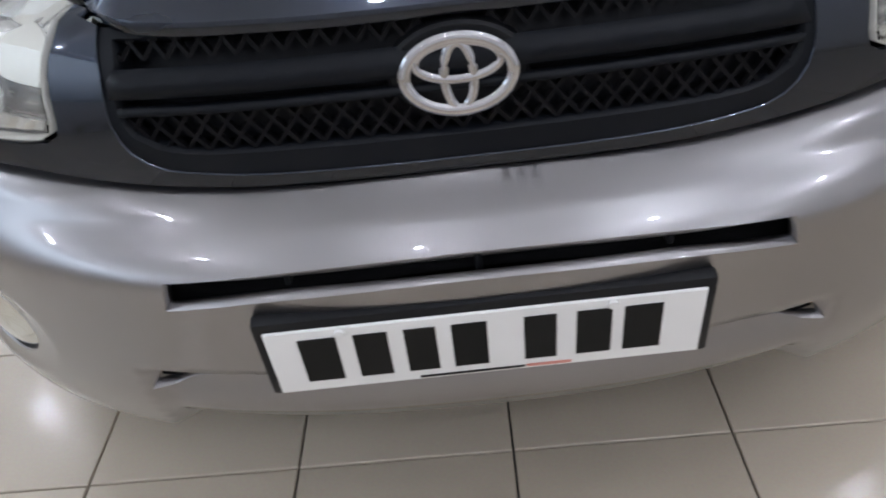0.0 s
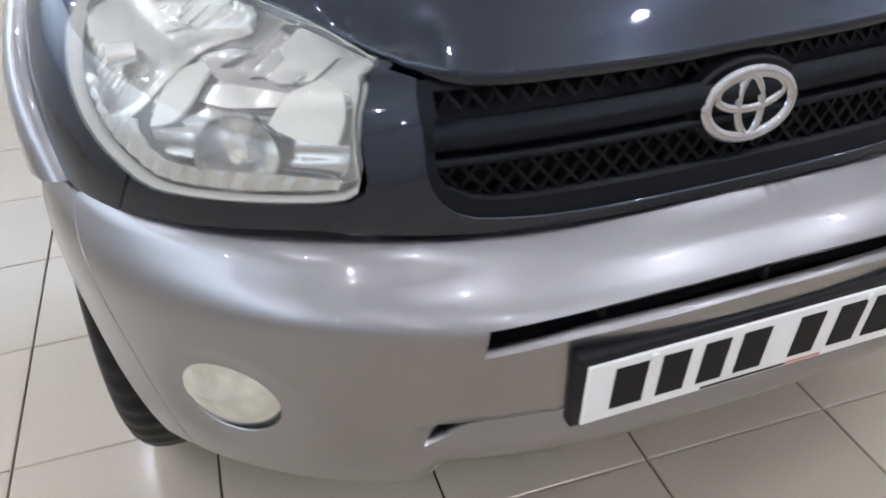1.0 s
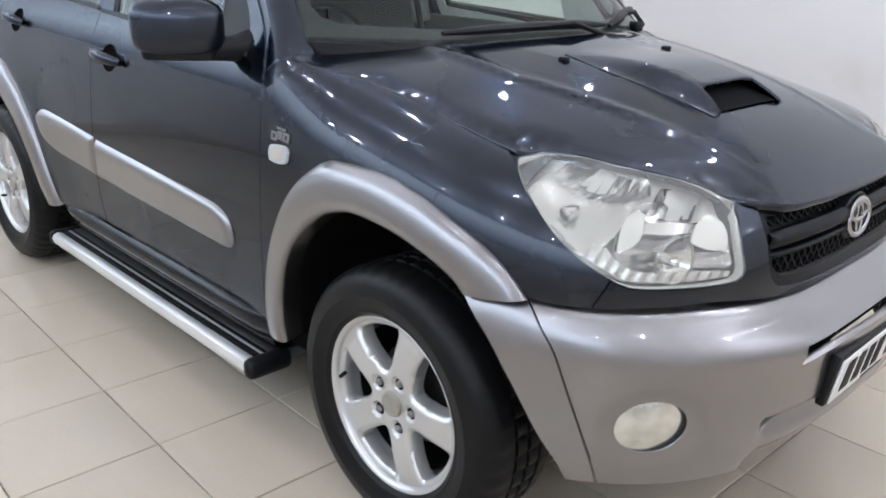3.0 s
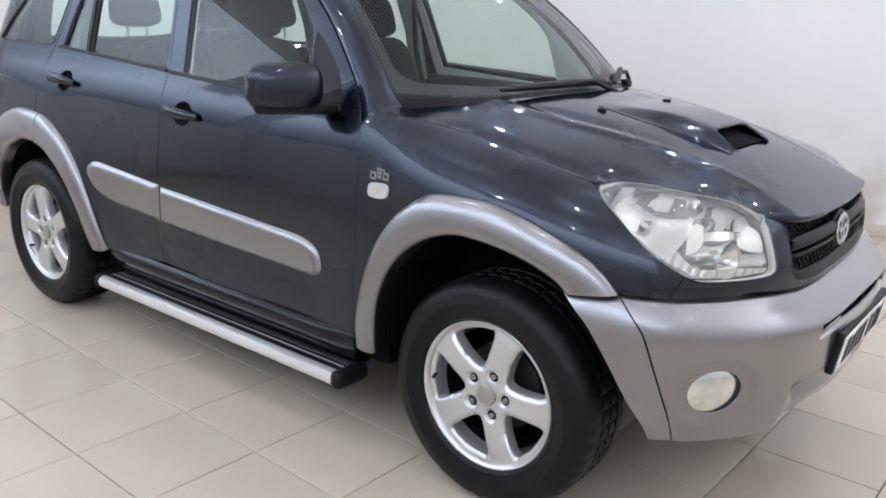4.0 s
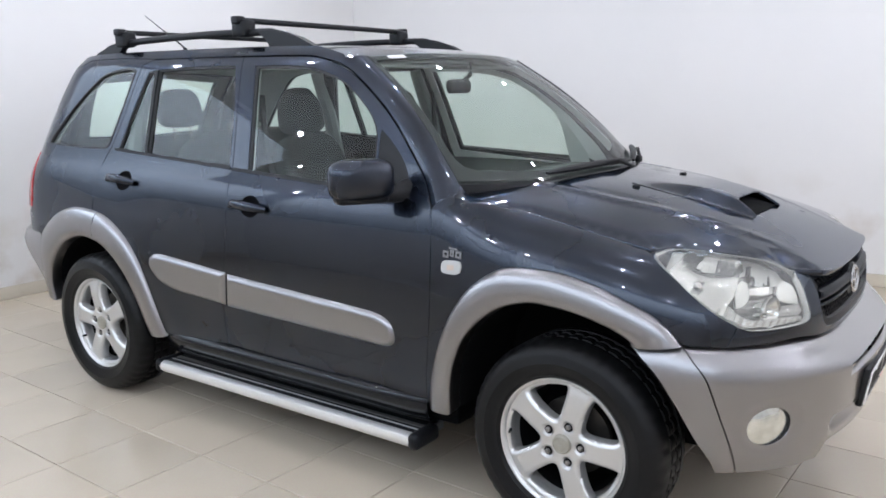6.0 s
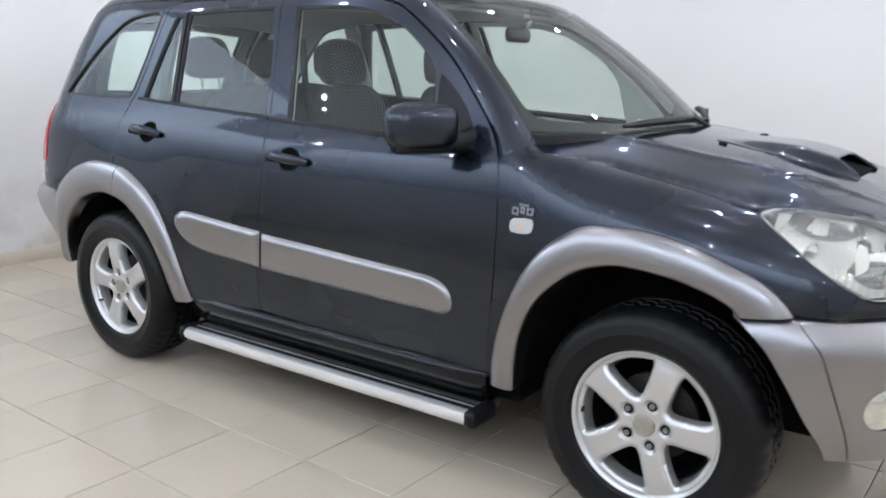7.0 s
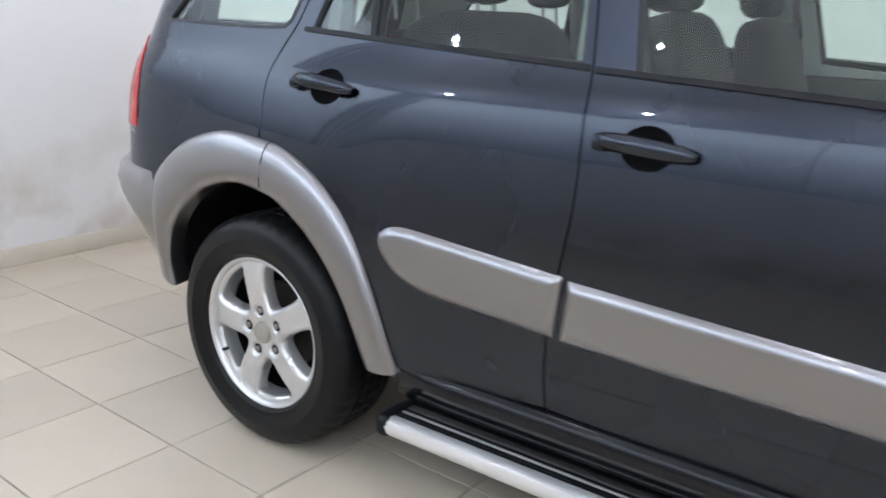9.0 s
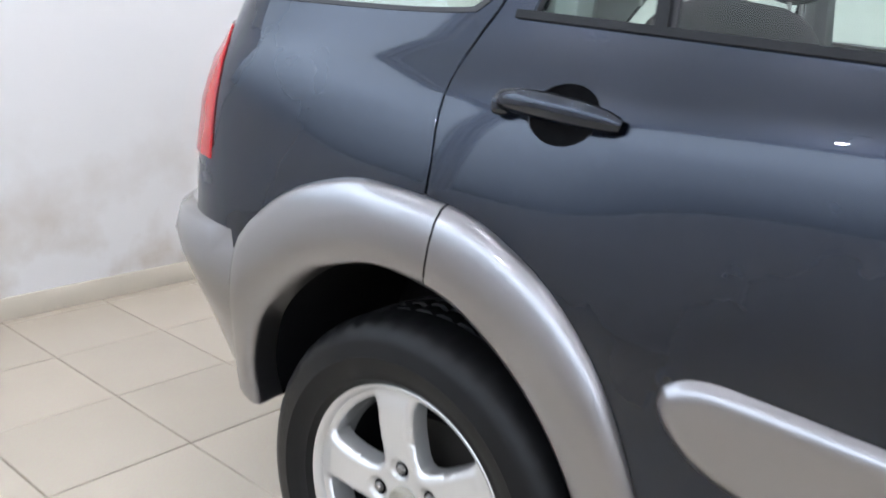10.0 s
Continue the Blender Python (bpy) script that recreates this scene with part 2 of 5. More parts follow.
def lathe_bm(profile, seg=48, axis="x", closed=False, bm=None):
    """Turns (radius, along) pairs round an axis through the origin."""
    bm = bm or bmesh.new()
    rings = []
    for r, a in profile:
        ring = []
        for k in range(seg):
            t = 2 * math.pi * k / seg
            c, s_ = r * math.cos(t), r * math.sin(t)
            ring.append(bm.verts.new((a, c, s_) if axis == "x" else (c, a, s_) if axis == "y" else (c, s_, a)))
        rings.append(ring)
    if closed:
        rings.append(rings[0])
    for r0, r1 in zip(rings, rings[1:]):
        for k in range(seg):
            bm.faces.new((r0[k], r0[(k + 1) % seg], r1[(k + 1) % seg], r1[k]))
    return bm


def smooth_closed(poly, step):
    """Resamples a closed outline, rounding gentle bends and keeping sharp corners."""
    P = [Vector((p[0], p[1])) for p in poly]
    n = len(P)
    sharp = []
    for i in range(n):
        a, b = P[i] - P[i - 1], P[(i + 1) % n] - P[i]
        sharp.append(a.length < 1e-6 or b.length < 1e-6 or a.angle(b) > radians(48))
    out = []
    for i in range(n):
        p0, p1, p2, p3 = P[i - 1], P[i], P[(i + 1) % n], P[(i + 2) % n]
        m1 = (p2 - p1) if sharp[i] else (p2 - p0) * .5
        m2 = (p2 - p1) if sharp[(i + 1) % n] else (p3 - p1) * .5
        L = (p2 - p1).length
        m1 = m1 * min(1, L / max(m1.length, 1e-6))
        m2 = m2 * min(1, L / max(m2.length, 1e-6))
        k = max(1, int(round(L / step)))
        for j in range(k):
            t = j / k
            out.append((2 * t**3 - 3 * t * t + 1) * p1 + (t**3 - 2 * t * t + t) * m1 + (3 * t * t - 2 * t**3) * p2 + (t**3 - t * t) * m2)
    return out


def inside(p, poly):
    c, j = False, len(poly) - 1
    for i in range(len(poly)):
        a, b = poly[i], poly[j]
        if (a[1] > p[1]) != (b[1] > p[1]) and p[0] < (b[0] - a[0]) * (p[1] - a[1]) / (b[1] - a[1]) + a[0]:
            c = not c
        j = i
    return c


def net(poly, holes, step, edge):
    """Points and triangles that fill an outline with holes, evenly meshed."""
    loops = [smooth_closed(poly, edge)] + [smooth_closed(h, edge) for h in holes]
    verts, edges = [], []
    for lp in loops:
        o = len(verts)
        verts += lp
        edges += [(o + i, o + (i + 1) % len(lp)) for i in range(len(lp))]
    B = np.array([(v[0], v[1]) for v in verts])
    x0, y0 = B.min(0)
    x1, y1 = B.max(0)
    j, y = 0, y0 + step / 2
    while y < y1:
        x = x0 + (step / 2 if j % 2 else step)
        while x < x1:
            if inside((x, y), loops[0]) and not any(inside((x, y), h) for h in loops[1:]) and ((B - (x, y)) ** 2).sum(1).min() > (step * .45) ** 2:
                verts.append(Vector((x, y)))
            x += step
        y += step * .87
        j += 1
    vs, _, fs, _, _, _ = delaunay_2d_cdt([Vector((v[0], v[1])) for v in verts], edges, [], 1, 1e-6)
    keep = []
    for f in fs:
        c = (vs[f[0]] + vs[f[1]] + vs[f[2]]) / 3
        if inside(c, loops[0]) and not any(inside(c, h) for h in loops[1:]):
            keep.append(tuple(f))
    return vs, keep


def normal_at(surf, u, v, flip=1):
    e = 2e-3
    a = Vector(surf(u + e, v)) - Vector(surf(u - e, v))
    b = Vector(surf(u, v + e)) - Vector(surf(u, v - e))
    n = a.cross(b)
    return (n * -flip).normalized()


def panel(name, poly, surf, material, parent=None, label="", holes=(), off=0.0, thick=.012, step=.05, edge=.025, mirror=False, flip=1, lift=None, pane=False, fine_normals=False):
    """A sheet cut from a curved surface by an outline in the surface's own coordinates, with folded edges and a back."""
    vs, tris = net(poly, holes, step, edge)
    front, norm = [], []
    for v in vs:
        n = normal_at(surf, v[0], v[1], flip)
        o = off + (lift(v[0], v[1]) if lift else 0)
        front.append(Vector(surf(v[0], v[1])) + n * o)
        norm.append(n)
    if lift:
        norm = None
    N = len(front)
    faces, lnorm = [], []
    ref = norm or [normal_at(surf, v[0], v[1], flip) for v in vs]
    for a, b, c in tris:
        g = (front[b] - front[a]).cross(front[c] - front[a])
        if g.dot(ref[a]) < 0:
            b, c = c, b
        faces.append((a, b, c))
    if lift and fine_normals:
        def full(u, v):
            q = Vector(surf(u, v)) + normal_at(surf, u, v, flip) * (off + lift(u, v))
            return q
        norm = [normal_at(full, v[0], v[1], flip) for v in vs]
    if norm is None:
        acc = [Vector((0, 0, 0)) for _ in front]
        for f in faces:
            g = (front[f[1]] - front[f[0]]).cross(front[f[2]] - front[f[0]])
            for i in f:
                acc[i] += g
        norm = [a.normalized() if a.length > 0 else r for a, r in zip(acc, ref)]
    for f in faces:
        lnorm += [norm[i] for i in f]
    if pane:
        verts, rim, nf = list(front), [], 0
    else:
        verts = list(front) + [p - n * thick for p, n in zip(front, ref)]
    count = {}
    for f in faces:
        for i in range(3):
            e = (f[i], f[(i + 1) % 3])
            count[e] = 1
    if not pane:
        rim = [e for e in count if (e[1], e[0]) not in count]
        nf = len(faces)
    for f in faces[:nf]:
        faces.append((f[2] + N, f[1] + N, f[0] + N))
        lnorm += [-norm[f[2]], -norm[f[1]], -norm[f[0]]]
    for a, b in rim:
        q = (b, a, a + N, b + N)
        g = (verts[q[1]] - verts[q[0]]).cross(verts[q[2]] - verts[q[1]]).normalized()
        faces.append(q)
        lnorm += [((g + norm[b]).normalized()), ((g + norm[a]).normalized()), g, g]
    if mirror:
        verts = [Vector((-v.x, v.y, v.z)) for v in verts]
        nl, i = [], 0
        ff = []
        for f in faces:
            k = len(f)
            seg_n = lnorm[i:i + k]
            i += k
            ff.append(tuple(reversed(f)))
            nl += [Vector((-n.x, n.y, n.z)) for n in reversed(seg_n)]
        faces, lnorm = ff, nl
    return mesh_ob(name, verts, faces, material, parent, label, normals=lnorm)


def both(name, poly, surf, material, parent, label="", **kw):
    return [panel(name, poly, surf, material, parent, label, **kw), panel(name, poly, surf, material, parent, label, mirror=True, **kw)]

# ---------------------------------------------------------------- car: shape curves
def curve(pts):
    """A smooth curve through (u, v) pairs, as a function of u (monotone cubic)."""
    u = np.array([p[0] for p in pts], float); v = np.array([p[1] for p in pts], float)
    h = np.diff(u); d = np.diff(v) / h
    m = np.zeros(len(u)); m[0], m[-1] = d[0], d[-1]
    for i in range(1, len(u) - 1):
        if d[i - 1] * d[i] > 0:
            a, b = 2 * h[i] + h[i - 1], h[i] + 2 * h[i - 1]
            m[i] = (a + b) / (a / d[i - 1] + b / d[i])
    def f(x):
        x = min(max(x, u[0]), u[-1])
        i = min(int(np.searchsorted(u, x, "right")) - 1, len(h) - 1)
        i = max(i, 0)
        t = (x - u[i]) / h[i]
        return ((1 + 2 * t) * (1 - t) ** 2 * v[i] + t * (1 - t) ** 2 * h[i] * m[i]
                + t * t * (3 - 2 * t) * v[i + 1] + t * t * (t - 1) * h[i] * m[i + 1])
    return f

def spline(pts):
    """A natural cubic spline through (u, v) pairs, straight beyond its ends."""
    u = np.array([p[0] for p in pts], float); v = np.array([p[1] for p in pts], float)
    n = len(u); h = np.diff(u)
    A = np.eye(n); b = np.zeros(n)
    for i in range(1, n - 1):
        A[i, i - 1], A[i, i], A[i, i + 1] = h[i - 1], 2 * (h[i - 1] + h[i]), h[i]
        b[i] = 6 * ((v[i + 1] - v[i]) / h[i] - (v[i] - v[i - 1]) / h[i - 1])
    m = np.linalg.solve(A, b)
    def f(x):
        x = min(max(x, u[0]), u[-1])
        i = max(0, min(int(np.searchsorted(u, x, "right")) - 1, n - 2))
        a, c = u[i + 1] - x, x - u[i]
        return float((m[i] * a ** 3 + m[i + 1] * c ** 3) / (6 * h[i]) + (v[i] / h[i] - m[i] * h[i] / 6) * a + (v[i + 1] / h[i] - m[i + 1] * h[i] / 6) * c)
    return f

HALF_RAW = spline([(.22, .79), (.30, .815), (.38, .838), (.50, .853), (.62, .862), (.75, .866), (.88, .862), (.96, .852), (1.03, .838), (1.08, .820), (1.12, .797), (1.17, .778), (1.25, .752), (1.40, .702), (1.52, .660), (1.58, .635), (1.62, .605), (1.66, .55)])
HALF_Z = np.arange(.15, 1.75, .001)
HALF_W = np.array([HALF_RAW(z) for z in HALF_Z])
HALF_W = np.convolve(np.pad(HALF_W, 45, "edge"), np.hanning(93)[1:-1] / np.hanning(93).sum(), "valid")


def HALF(z):
    return float(np.interp(z, HALF_Z, HALF_W))


NOSE = spline([(.22, .13), (.70, .105), (.80, .107), (.88, .135), (.95, .175), (1.05, .25), (1.62, .6)])
TAIL = curve([(.22, 4.08), (.70, 4.17), (.95, 4.165), (1.15, 4.115), (1.40, 4.0), (1.58, 3.88), (1.66, 3.80)])
BUMP_HALF = curve([(.22, .868), (.30, .890), (.40, .903), (.58, .903), (.66, .898), (.70, .886), (.735, .862)])
BUMP_NOSE = spline([(.20, .17), (.26, .10), (.33, .05), (.40, .022), (.48, .012), (.56, .006), (.612, .001), (.638, .002), (.656, .011), (.675, .027), (.695, .046), (.715, .068), (.735, .112)])
BUMP_TAIL = curve([(.22, 3.72), (.35, 3.87), (.45, 3.99), (.55, 4.12), (.65, 4.268), (.70, 4.29), (.735, 4.245)])
BUMP_TOP_RAW = curve([(-1.02, .694), (-.83, .696), (-.71, .711), (-.62, .727), (-.30, .738), (2.6, .735), (2.99, .745), (3.74, .76)])
def BUMP_TOP(s):
    return sum(BUMP_TOP_RAW(s + d) for d in (-.06, -.04, -.02, 0, .02, .04, .06)) / 7
YF, YR, KF, KR = .76, 3.45, 1.02, 1.05
def outline(s, w, nose, tail, nf, nr):
    if s < 0:
        a = (1 + s / KF) * math.pi / 2; n = nf
        r = (abs(math.sin(a)) ** n + abs(math.cos(a)) ** n) ** (-1 / n)
        return -w * r * math.sin(a), YF - (YF - nose) * r * math.cos(a)
    y = YF + s
    if y <= YR:
        return -w, y
    a = (y - YR) / KR * math.pi / 2; n = nr
    r = (abs(math.sin(a)) ** n + abs(math.cos(a)) ** n) ** (-1 / n)
    return -w * r * math.cos(a), YR + (tail - YR) * r * math.sin(a)
SEAM_Z = spline([(.15, .90), (.35, .94), (.55, .978), (.80, 1.025), (1.0, 1.06), (1.2, 1.095), (1.35, 1.12)])
def half(s, z):
    """Half width of the body: doors have a near-upright side, the wings roll over to the bonnet."""
    w = HALF(z)
    y = YF + s
    if y > 1.32:
        return w
    d = min(max(SEAM_Z(y) - z, 0) / .24, 1)
    v = .655 + (.865 - .655) * (1 - (1 - d) ** 2.3) ** (1 / 2.3)
    k = min(max((y - 1.0) / .32, 0), 1)
    k = k * k * (3 - 2 * k)
    m = min(w, v) - .009 * math.log(1 + math.exp(-abs(w - v) / .009))
    return m * (1 - k) + w * k
def blister(s, z):
    """Gentle swelling of the side round each wheel arch."""
    out = 0
    for cs, amp in ((.03, .006), (2.55, .015)):
        d = max(0, math.hypot(s - cs, z - .35) - .50)
        out += amp * math.exp(-(d / .15) ** 2)
    return out
def body(s, z):
    x, y = outline(s, half(s, z) + blister(s, z), NOSE(z), TAIL(z), 2.9, 4.6)
    return x, y, z
def bumper(s, z):
    k = min(max((z - .56) / .12, 0), 1)
    q = z + (.735 - BUMP_TOP(s if s > -1.02 else -2.04 - s)) * k * k * (3 - 2 * k)
    x, y = outline(s, BUMP_HALF(q) - (.012 if s > 2 else 0), BUMP_NOSE(q), BUMP_TAIL(q), 2.5, 4.2)
    return x, y, z

# ---------------------------------------------------------------- room
X0, X1, Y0, Y1 = -3.75, 3.55, -4.6, 5.5


def slab(name, x0, x1, y0, y1, z0, z1, material, label, category):
    ob = part(name, box_bm((x0 + x1) / 2, (y0 + y1) / 2, (z0 + z1) / 2, x1 - x0, y1 - y0, z1 - z0), material, smooth=False)
    return tagged(ob, label, category, kind="structure")


FLOOR = slab("floor", X0 - .2, X1 + .2, Y0 - .2, Y1 + .2, -.12, -.008, GROUT, "floor of polished cream square tiles with thin dark grout", "floor")
slab("ceiling", X0 - .2, X1 + .2, Y0 - .2, Y1 + .2, CEIL, CEIL + .1, CEILM, "plain white painted ceiling with small pendant lamps", "ceiling")
# Unseen high window, added so its glow brightens the rear quarter and shoulder.
WX0, WX1, WZ0, WZ1 = -3.71, -1.20, 1.30, 2.96
bm = bmesh.new()
for x0, x1, z0, z1 in ((X0 - .2, WX0, -.01, CEIL), (WX1, X1 + .2, -.01, CEIL), (WX0, WX1, -.01, WZ0), (WX0, WX1, WZ1, CEIL)):
    vs = [bm.verts.new((x, y, z)) for y in (Y1, Y1 + .15) for x, z in ((x0, z0), (x1, z0), (x1, z1), (x0, z1))]
    for f in ((0, 1, 2, 3), (7, 6, 5, 4), (0, 4, 5, 1), (1, 5, 6, 2), (2, 6, 7, 3), (3, 7, 4, 0)):
        bm.faces.new([vs[i] for i in f])
tagged(part("wall_north", bm, WALL, smooth=False), "white painted wall with faint damp stains near the floor", "wall", kind="structure")
fill_side_window = tagged(new("window_2"), "unseen high window added to brighten the rear quarter", "window", kind="structure")
fill_side_window.location = ((WX0 + WX1) / 2, Y1 + .08, WZ0)
for x in (WX0 + .02, WX1 - .02):
    part("window_frame", box_bm(x, Y1 + .08, (WZ0 + WZ1) / 2, .04, .07, WZ1 - WZ0, .004), PLATE, fill_side_window)
for z in (WZ0 + .02, WZ1 - .02):
    part("window_frame", box_bm((WX0 + WX1) / 2, Y1 + .08, z, WX1 - WX0 - .08, .066, .04, .004), PLATE, fill_side_window)
part("window_pane", box_bm((WX0 + WX1) / 2, Y1 + .08, (WZ0 + WZ1) / 2, WX1 - WX0 - .08, .008, WZ1 - WZ0 - .08), CGLASS, fill_side_window, smooth=False).visible_shadow = False
tagged(part("backdrop", box_bm((WX0 + WX1) / 2, Y1 + .6, 1.9, 4.0, .02, 3.4), FILL_GLOW, smooth=False), "glowing fill panel added outside the side window", "backdrop", kind="structure")
slab("wall_south", X0 - .2, X1 + .2, Y0 - .15, Y0, -.01, CEIL, WALL, "plain white painted wall closing the room", "wall")
slab("wall_east", X1, X1 + .15, Y0, Y1, -.01, CEIL, WALL, "plain white painted wall beside the car", "wall")
# Unseen high glazing, added as cool fill light along the car's side.
GY0, GY1, GZ0, GZ1 = -3.2, 5.46, 1.30, 2.96
bm = bmesh.new()
for y0, y1, z0, z1 in ((Y0, GY0, -.01, CEIL), (GY1, Y1, -.01, CEIL), (GY0, GY1, -.01, GZ0), (GY0, GY1, GZ1, CEIL)):
    vs = [bm.verts.new((x, y, z)) for x in (X0, X0 - .15) for y, z in ((y0, z0), (y1, z0), (y1, z1), (y0, z1))]
    for f in ((0, 1, 2, 3), (7, 6, 5, 4), (0, 4, 5, 1), (1, 5, 6, 2), (2, 6, 7, 3), (3, 7, 4, 0)):
        bm.faces.new([vs[i] for i in f])
tagged(part("wall_west", bm, WALL, smooth=False), "plain white painted wall with an added high glazed opening", "wall", kind="structure")
fill_glazing = tagged(new("window_1"), "unseen wide high glazing added for cool fill light", "window", kind="structure")
fill_glazing.location = (X0 - .07, (GY0 + GY1) / 2, GZ0)
bays = 3
for k in range(bays + 1):
    y = GY0 + .025 + (GY1 - GY0 - .05) * k / bays
    part("window_frame", box_bm(X0 - .07, y, (GZ0 + GZ1) / 2, .03, .022, GZ1 - GZ0, .004), PLATE, fill_glazing)
for z in (GZ0 + .025, GZ1 - .025):
    part("window_frame", box_bm(X0 - .07, (GY0 + GY1) / 2, z, .064, GY1 - GY0 - .1, .05, .004), PLATE, fill_glazing)
for k in range(bays):
    w = (GY1 - GY0 - .05) / bays
    part("window_pane", box_bm(X0 - .07, GY0 + .025 + w * (k + .5), (GZ0 + GZ1) / 2, .008, w - .05, GZ1 - GZ0 - .1), CGLASS, fill_glazing, smooth=False).visible_shadow = False
tagged(part("backdrop", box_bm(X0 - .6, (GY0 + GY1) / 2, 1.5, .02, GY1 - GY0 + 2.4, 4.4), FILL_GLOW, smooth=False), "glowing fill panel added outside the wide glazing", "backdrop", kind="structure")


def skirting(name, x0, x1, y0, y1):
    bm = box_bm((x0 + x1) / 2, (y0 + y1) / 2, .045, x1 - x0, y1 - y0, .09, .004)
    return tagged(part(name, bm, SKIRT), "low cream ceramic skirting along the foot of the wall", "skirting", kind="structure")


skirting("baseboard_north", X0, X1, Y1 - .014, Y1)
skirting("baseboard_east", X1 - .014, X1, Y0, Y1 - .014)

# ---------------------------------------------------------------- car: body surfaces
BONNET_MID = spline([(.08, .875), (.12, .893), (.16, .913), (.25, .955), (.40, 1.012), (.60, 1.068), (.80, 1.108), (1.05, 1.140), (1.35, 1.158)])


def bonnet(x, y):
    ze, zc = SEAM_Z(y), BONNET_MID(y)
    ax = abs(x)
    z = ze + (zc - ze) * (1 - min(ax / .72, 1.15) ** 2.6)
    ridge = .335 + .235 * (min(y, .8) - .3)
    k = min(max((ridge + .03 - ax) / .06, 0), 1)
    z += (.003 * k * k * (3 - 2 * k) + .006 * math.exp(-((ax - ridge) / .021) ** 2)) * min(max((y - .22) / .25, 0), 1)
    return x, y, z


def screen(u, v):
    au = abs(u) ** 2.2
    b = Vector((.735 * u, 1.03 + .23 * au, 1.128 + .014 * u * u))
    t = Vector((.575 * u, 1.715 + .085 * au, 1.612 - .022 * u * u))
    p = b.lerp(t, v)
    k = math.sin(math.pi * min(max(v, 0), 1))
    return p.x, p.y - .018 * k, p.z + .022 * k


ROOF_MID = spline([(1.70, 1.602), (1.80, 1.622), (2.1, 1.650), (2.6, 1.664), (3.2, 1.655), (3.6, 1.63), (3.85, 1.595)])


def roof(x, y):
    return x, y, ROOF_MID(y) - .05 * abs(x / .585) ** 3.2


def resample(pts, n):
    P = [Vector(p) for p in pts]
    d = [0]
    for a, b in zip(P, P[1:]):
        d.append(d[-1] + (b - a).length)
    fs = [curve(list(zip(d, [p[i] for p in P]))) for i in range(len(P[0]))]
    return [tuple(f(d[-1] * k / (n - 1)) for f in fs) for k in range(n)]


car = tagged(new("car"), "dark blue-grey metallic five-door off-road car with silver cladding, parked on tiles", "car")
car.location = (0, 2.1, 0)

# front wing
FL_OUT = [(.555, .35), (.535, .467), (.492, .604), (.43, .727), (.34, .828), (.215, .89), (.09, .893), (-.06, .871), (-.168, .835), (-.25, .796), (-.305, .745), (-.326, .716)]
FL_IN = [(.455, .352), (.44, .484), (.39, .62), (.30, .718), (.215, .767), (.115, .789), (.0, .782), (-.095, .763), (-.185, .725), (-.202, .707)]
RL_OUT = [(2.055, .352), (2.10, .49), (2.19, .69), (2.32, .82), (2.48, .885), (2.66, .897), (2.80, .865), (2.90, .80), (2.965, .72), (2.985, .60), (2.985, .42)]
RL_IN = [(2.155, .35), (2.19, .46), (2.265, .60), (2.37, .70), (2.48, .755), (2.60, .77), (2.73, .74), (2.83, .67), (2.90, .57), (2.925, .46), (2.92, .40)]
FL_OUT = [(s, z + .016 * min(1, max(0, (z - .35) / .4))) for s, z in FL_OUT]
FL_IN = [(s, z + .012 * min(1, max(0, (z - .35) / .4))) for s, z in FL_IN]
f_out, f_in = resample(FL_OUT, 40), resample(FL_IN, 40)
RL_OUT = [(s, z + .012 * min(1, max(0, (z - .35) / .4))) for s, z in RL_OUT]
r_out, r_in = resample(RL_OUT, 44), resample(RL_IN, 44)
f_mid = [((a[0] + b[0]) / 2, (a[1] + b[1]) / 2) for a, b in zip(f_out, f_in)]
r_mid = [((a[0] + b[0]) / 2, (a[1] + b[1]) / 2) for a, b in zip(r_out, r_in)]

LAMP = [(-.225, .968), (-.265, .975), (-.34, .977), (-.41, .967), (-.50, .951), (-.550, .934), (-.592, .910), (-.622, .893), (-.638, .878), (-.645, .860), (-.656, .82), (-.663, .790), (-.662, .777), (-.652, .769), (-.635, .767),
        (-.56, .768), (-.48, .773), (-.445, .792), (-.41, .815), (-.36, .857), (-.305, .909), (-.255, .948)]


wing = [(.551, 1.062)] + [(y - YF, SEAM_Z(y) - .004) for y in (1.26, 1.18, 1.09, 1.0, .9, .8, .72, .64, .575)] + [(-.219, .9665), (-.2515, .945), (-.307, .9065), (-.364, .853), (-.414, .811), (-.4505, .7865), (-.4275, .727), (-.32, .735)]
wing += [f_mid[i] for i in range(36, 0, -3)] + [(.515, .36), (.567, .362), (.559, .467), (.536, .68), (.532, .90)]
both("front_wing", wing, body, PAINT, car, step=.045)
both("wing_closing", [(-.15, .990), (-.15, .955), (-.235, .935), (-.275, .925), (-.262, .975), (-.215, .985)], body, PAINT, car, step=.03, off=-.014)
# dark panel round lamps and grille
half_front = [(-.680, .889), (-.640, .897), (-.606, .904), (-.630, .893), (-.645, .879), (-.651, .860), (-.662, .82), (-.669, .790), (-.668, .774), (-.656, .764), (-.635, .762), (-.56, .7635), (-.48, .7685), (-.4535, .784), (-.4305, .727), (-.55, .73), (-.62, .73), (-.71, .713), (-.83, .699), (-1.02, .697)]
full_front = half_front + [(-2.04 - s, z) for s, z in reversed(half_front[:-1])]
GR = [(-.680, .888), (-.690, .876), (-.708, .838), (-.719, .785), (-.733, .750), (-.760, .727), (-.842, .714), (-1.02, .711)]
grille_edge = GR + [(-2.04 - s, z) for s, z in reversed(GR[:-1])]
panel("front_panel", full_front + list(reversed(grille_edge))[1:-1], body, PAINT, car, "dark metallic surround below the lamps", step=.04, edge=.02)

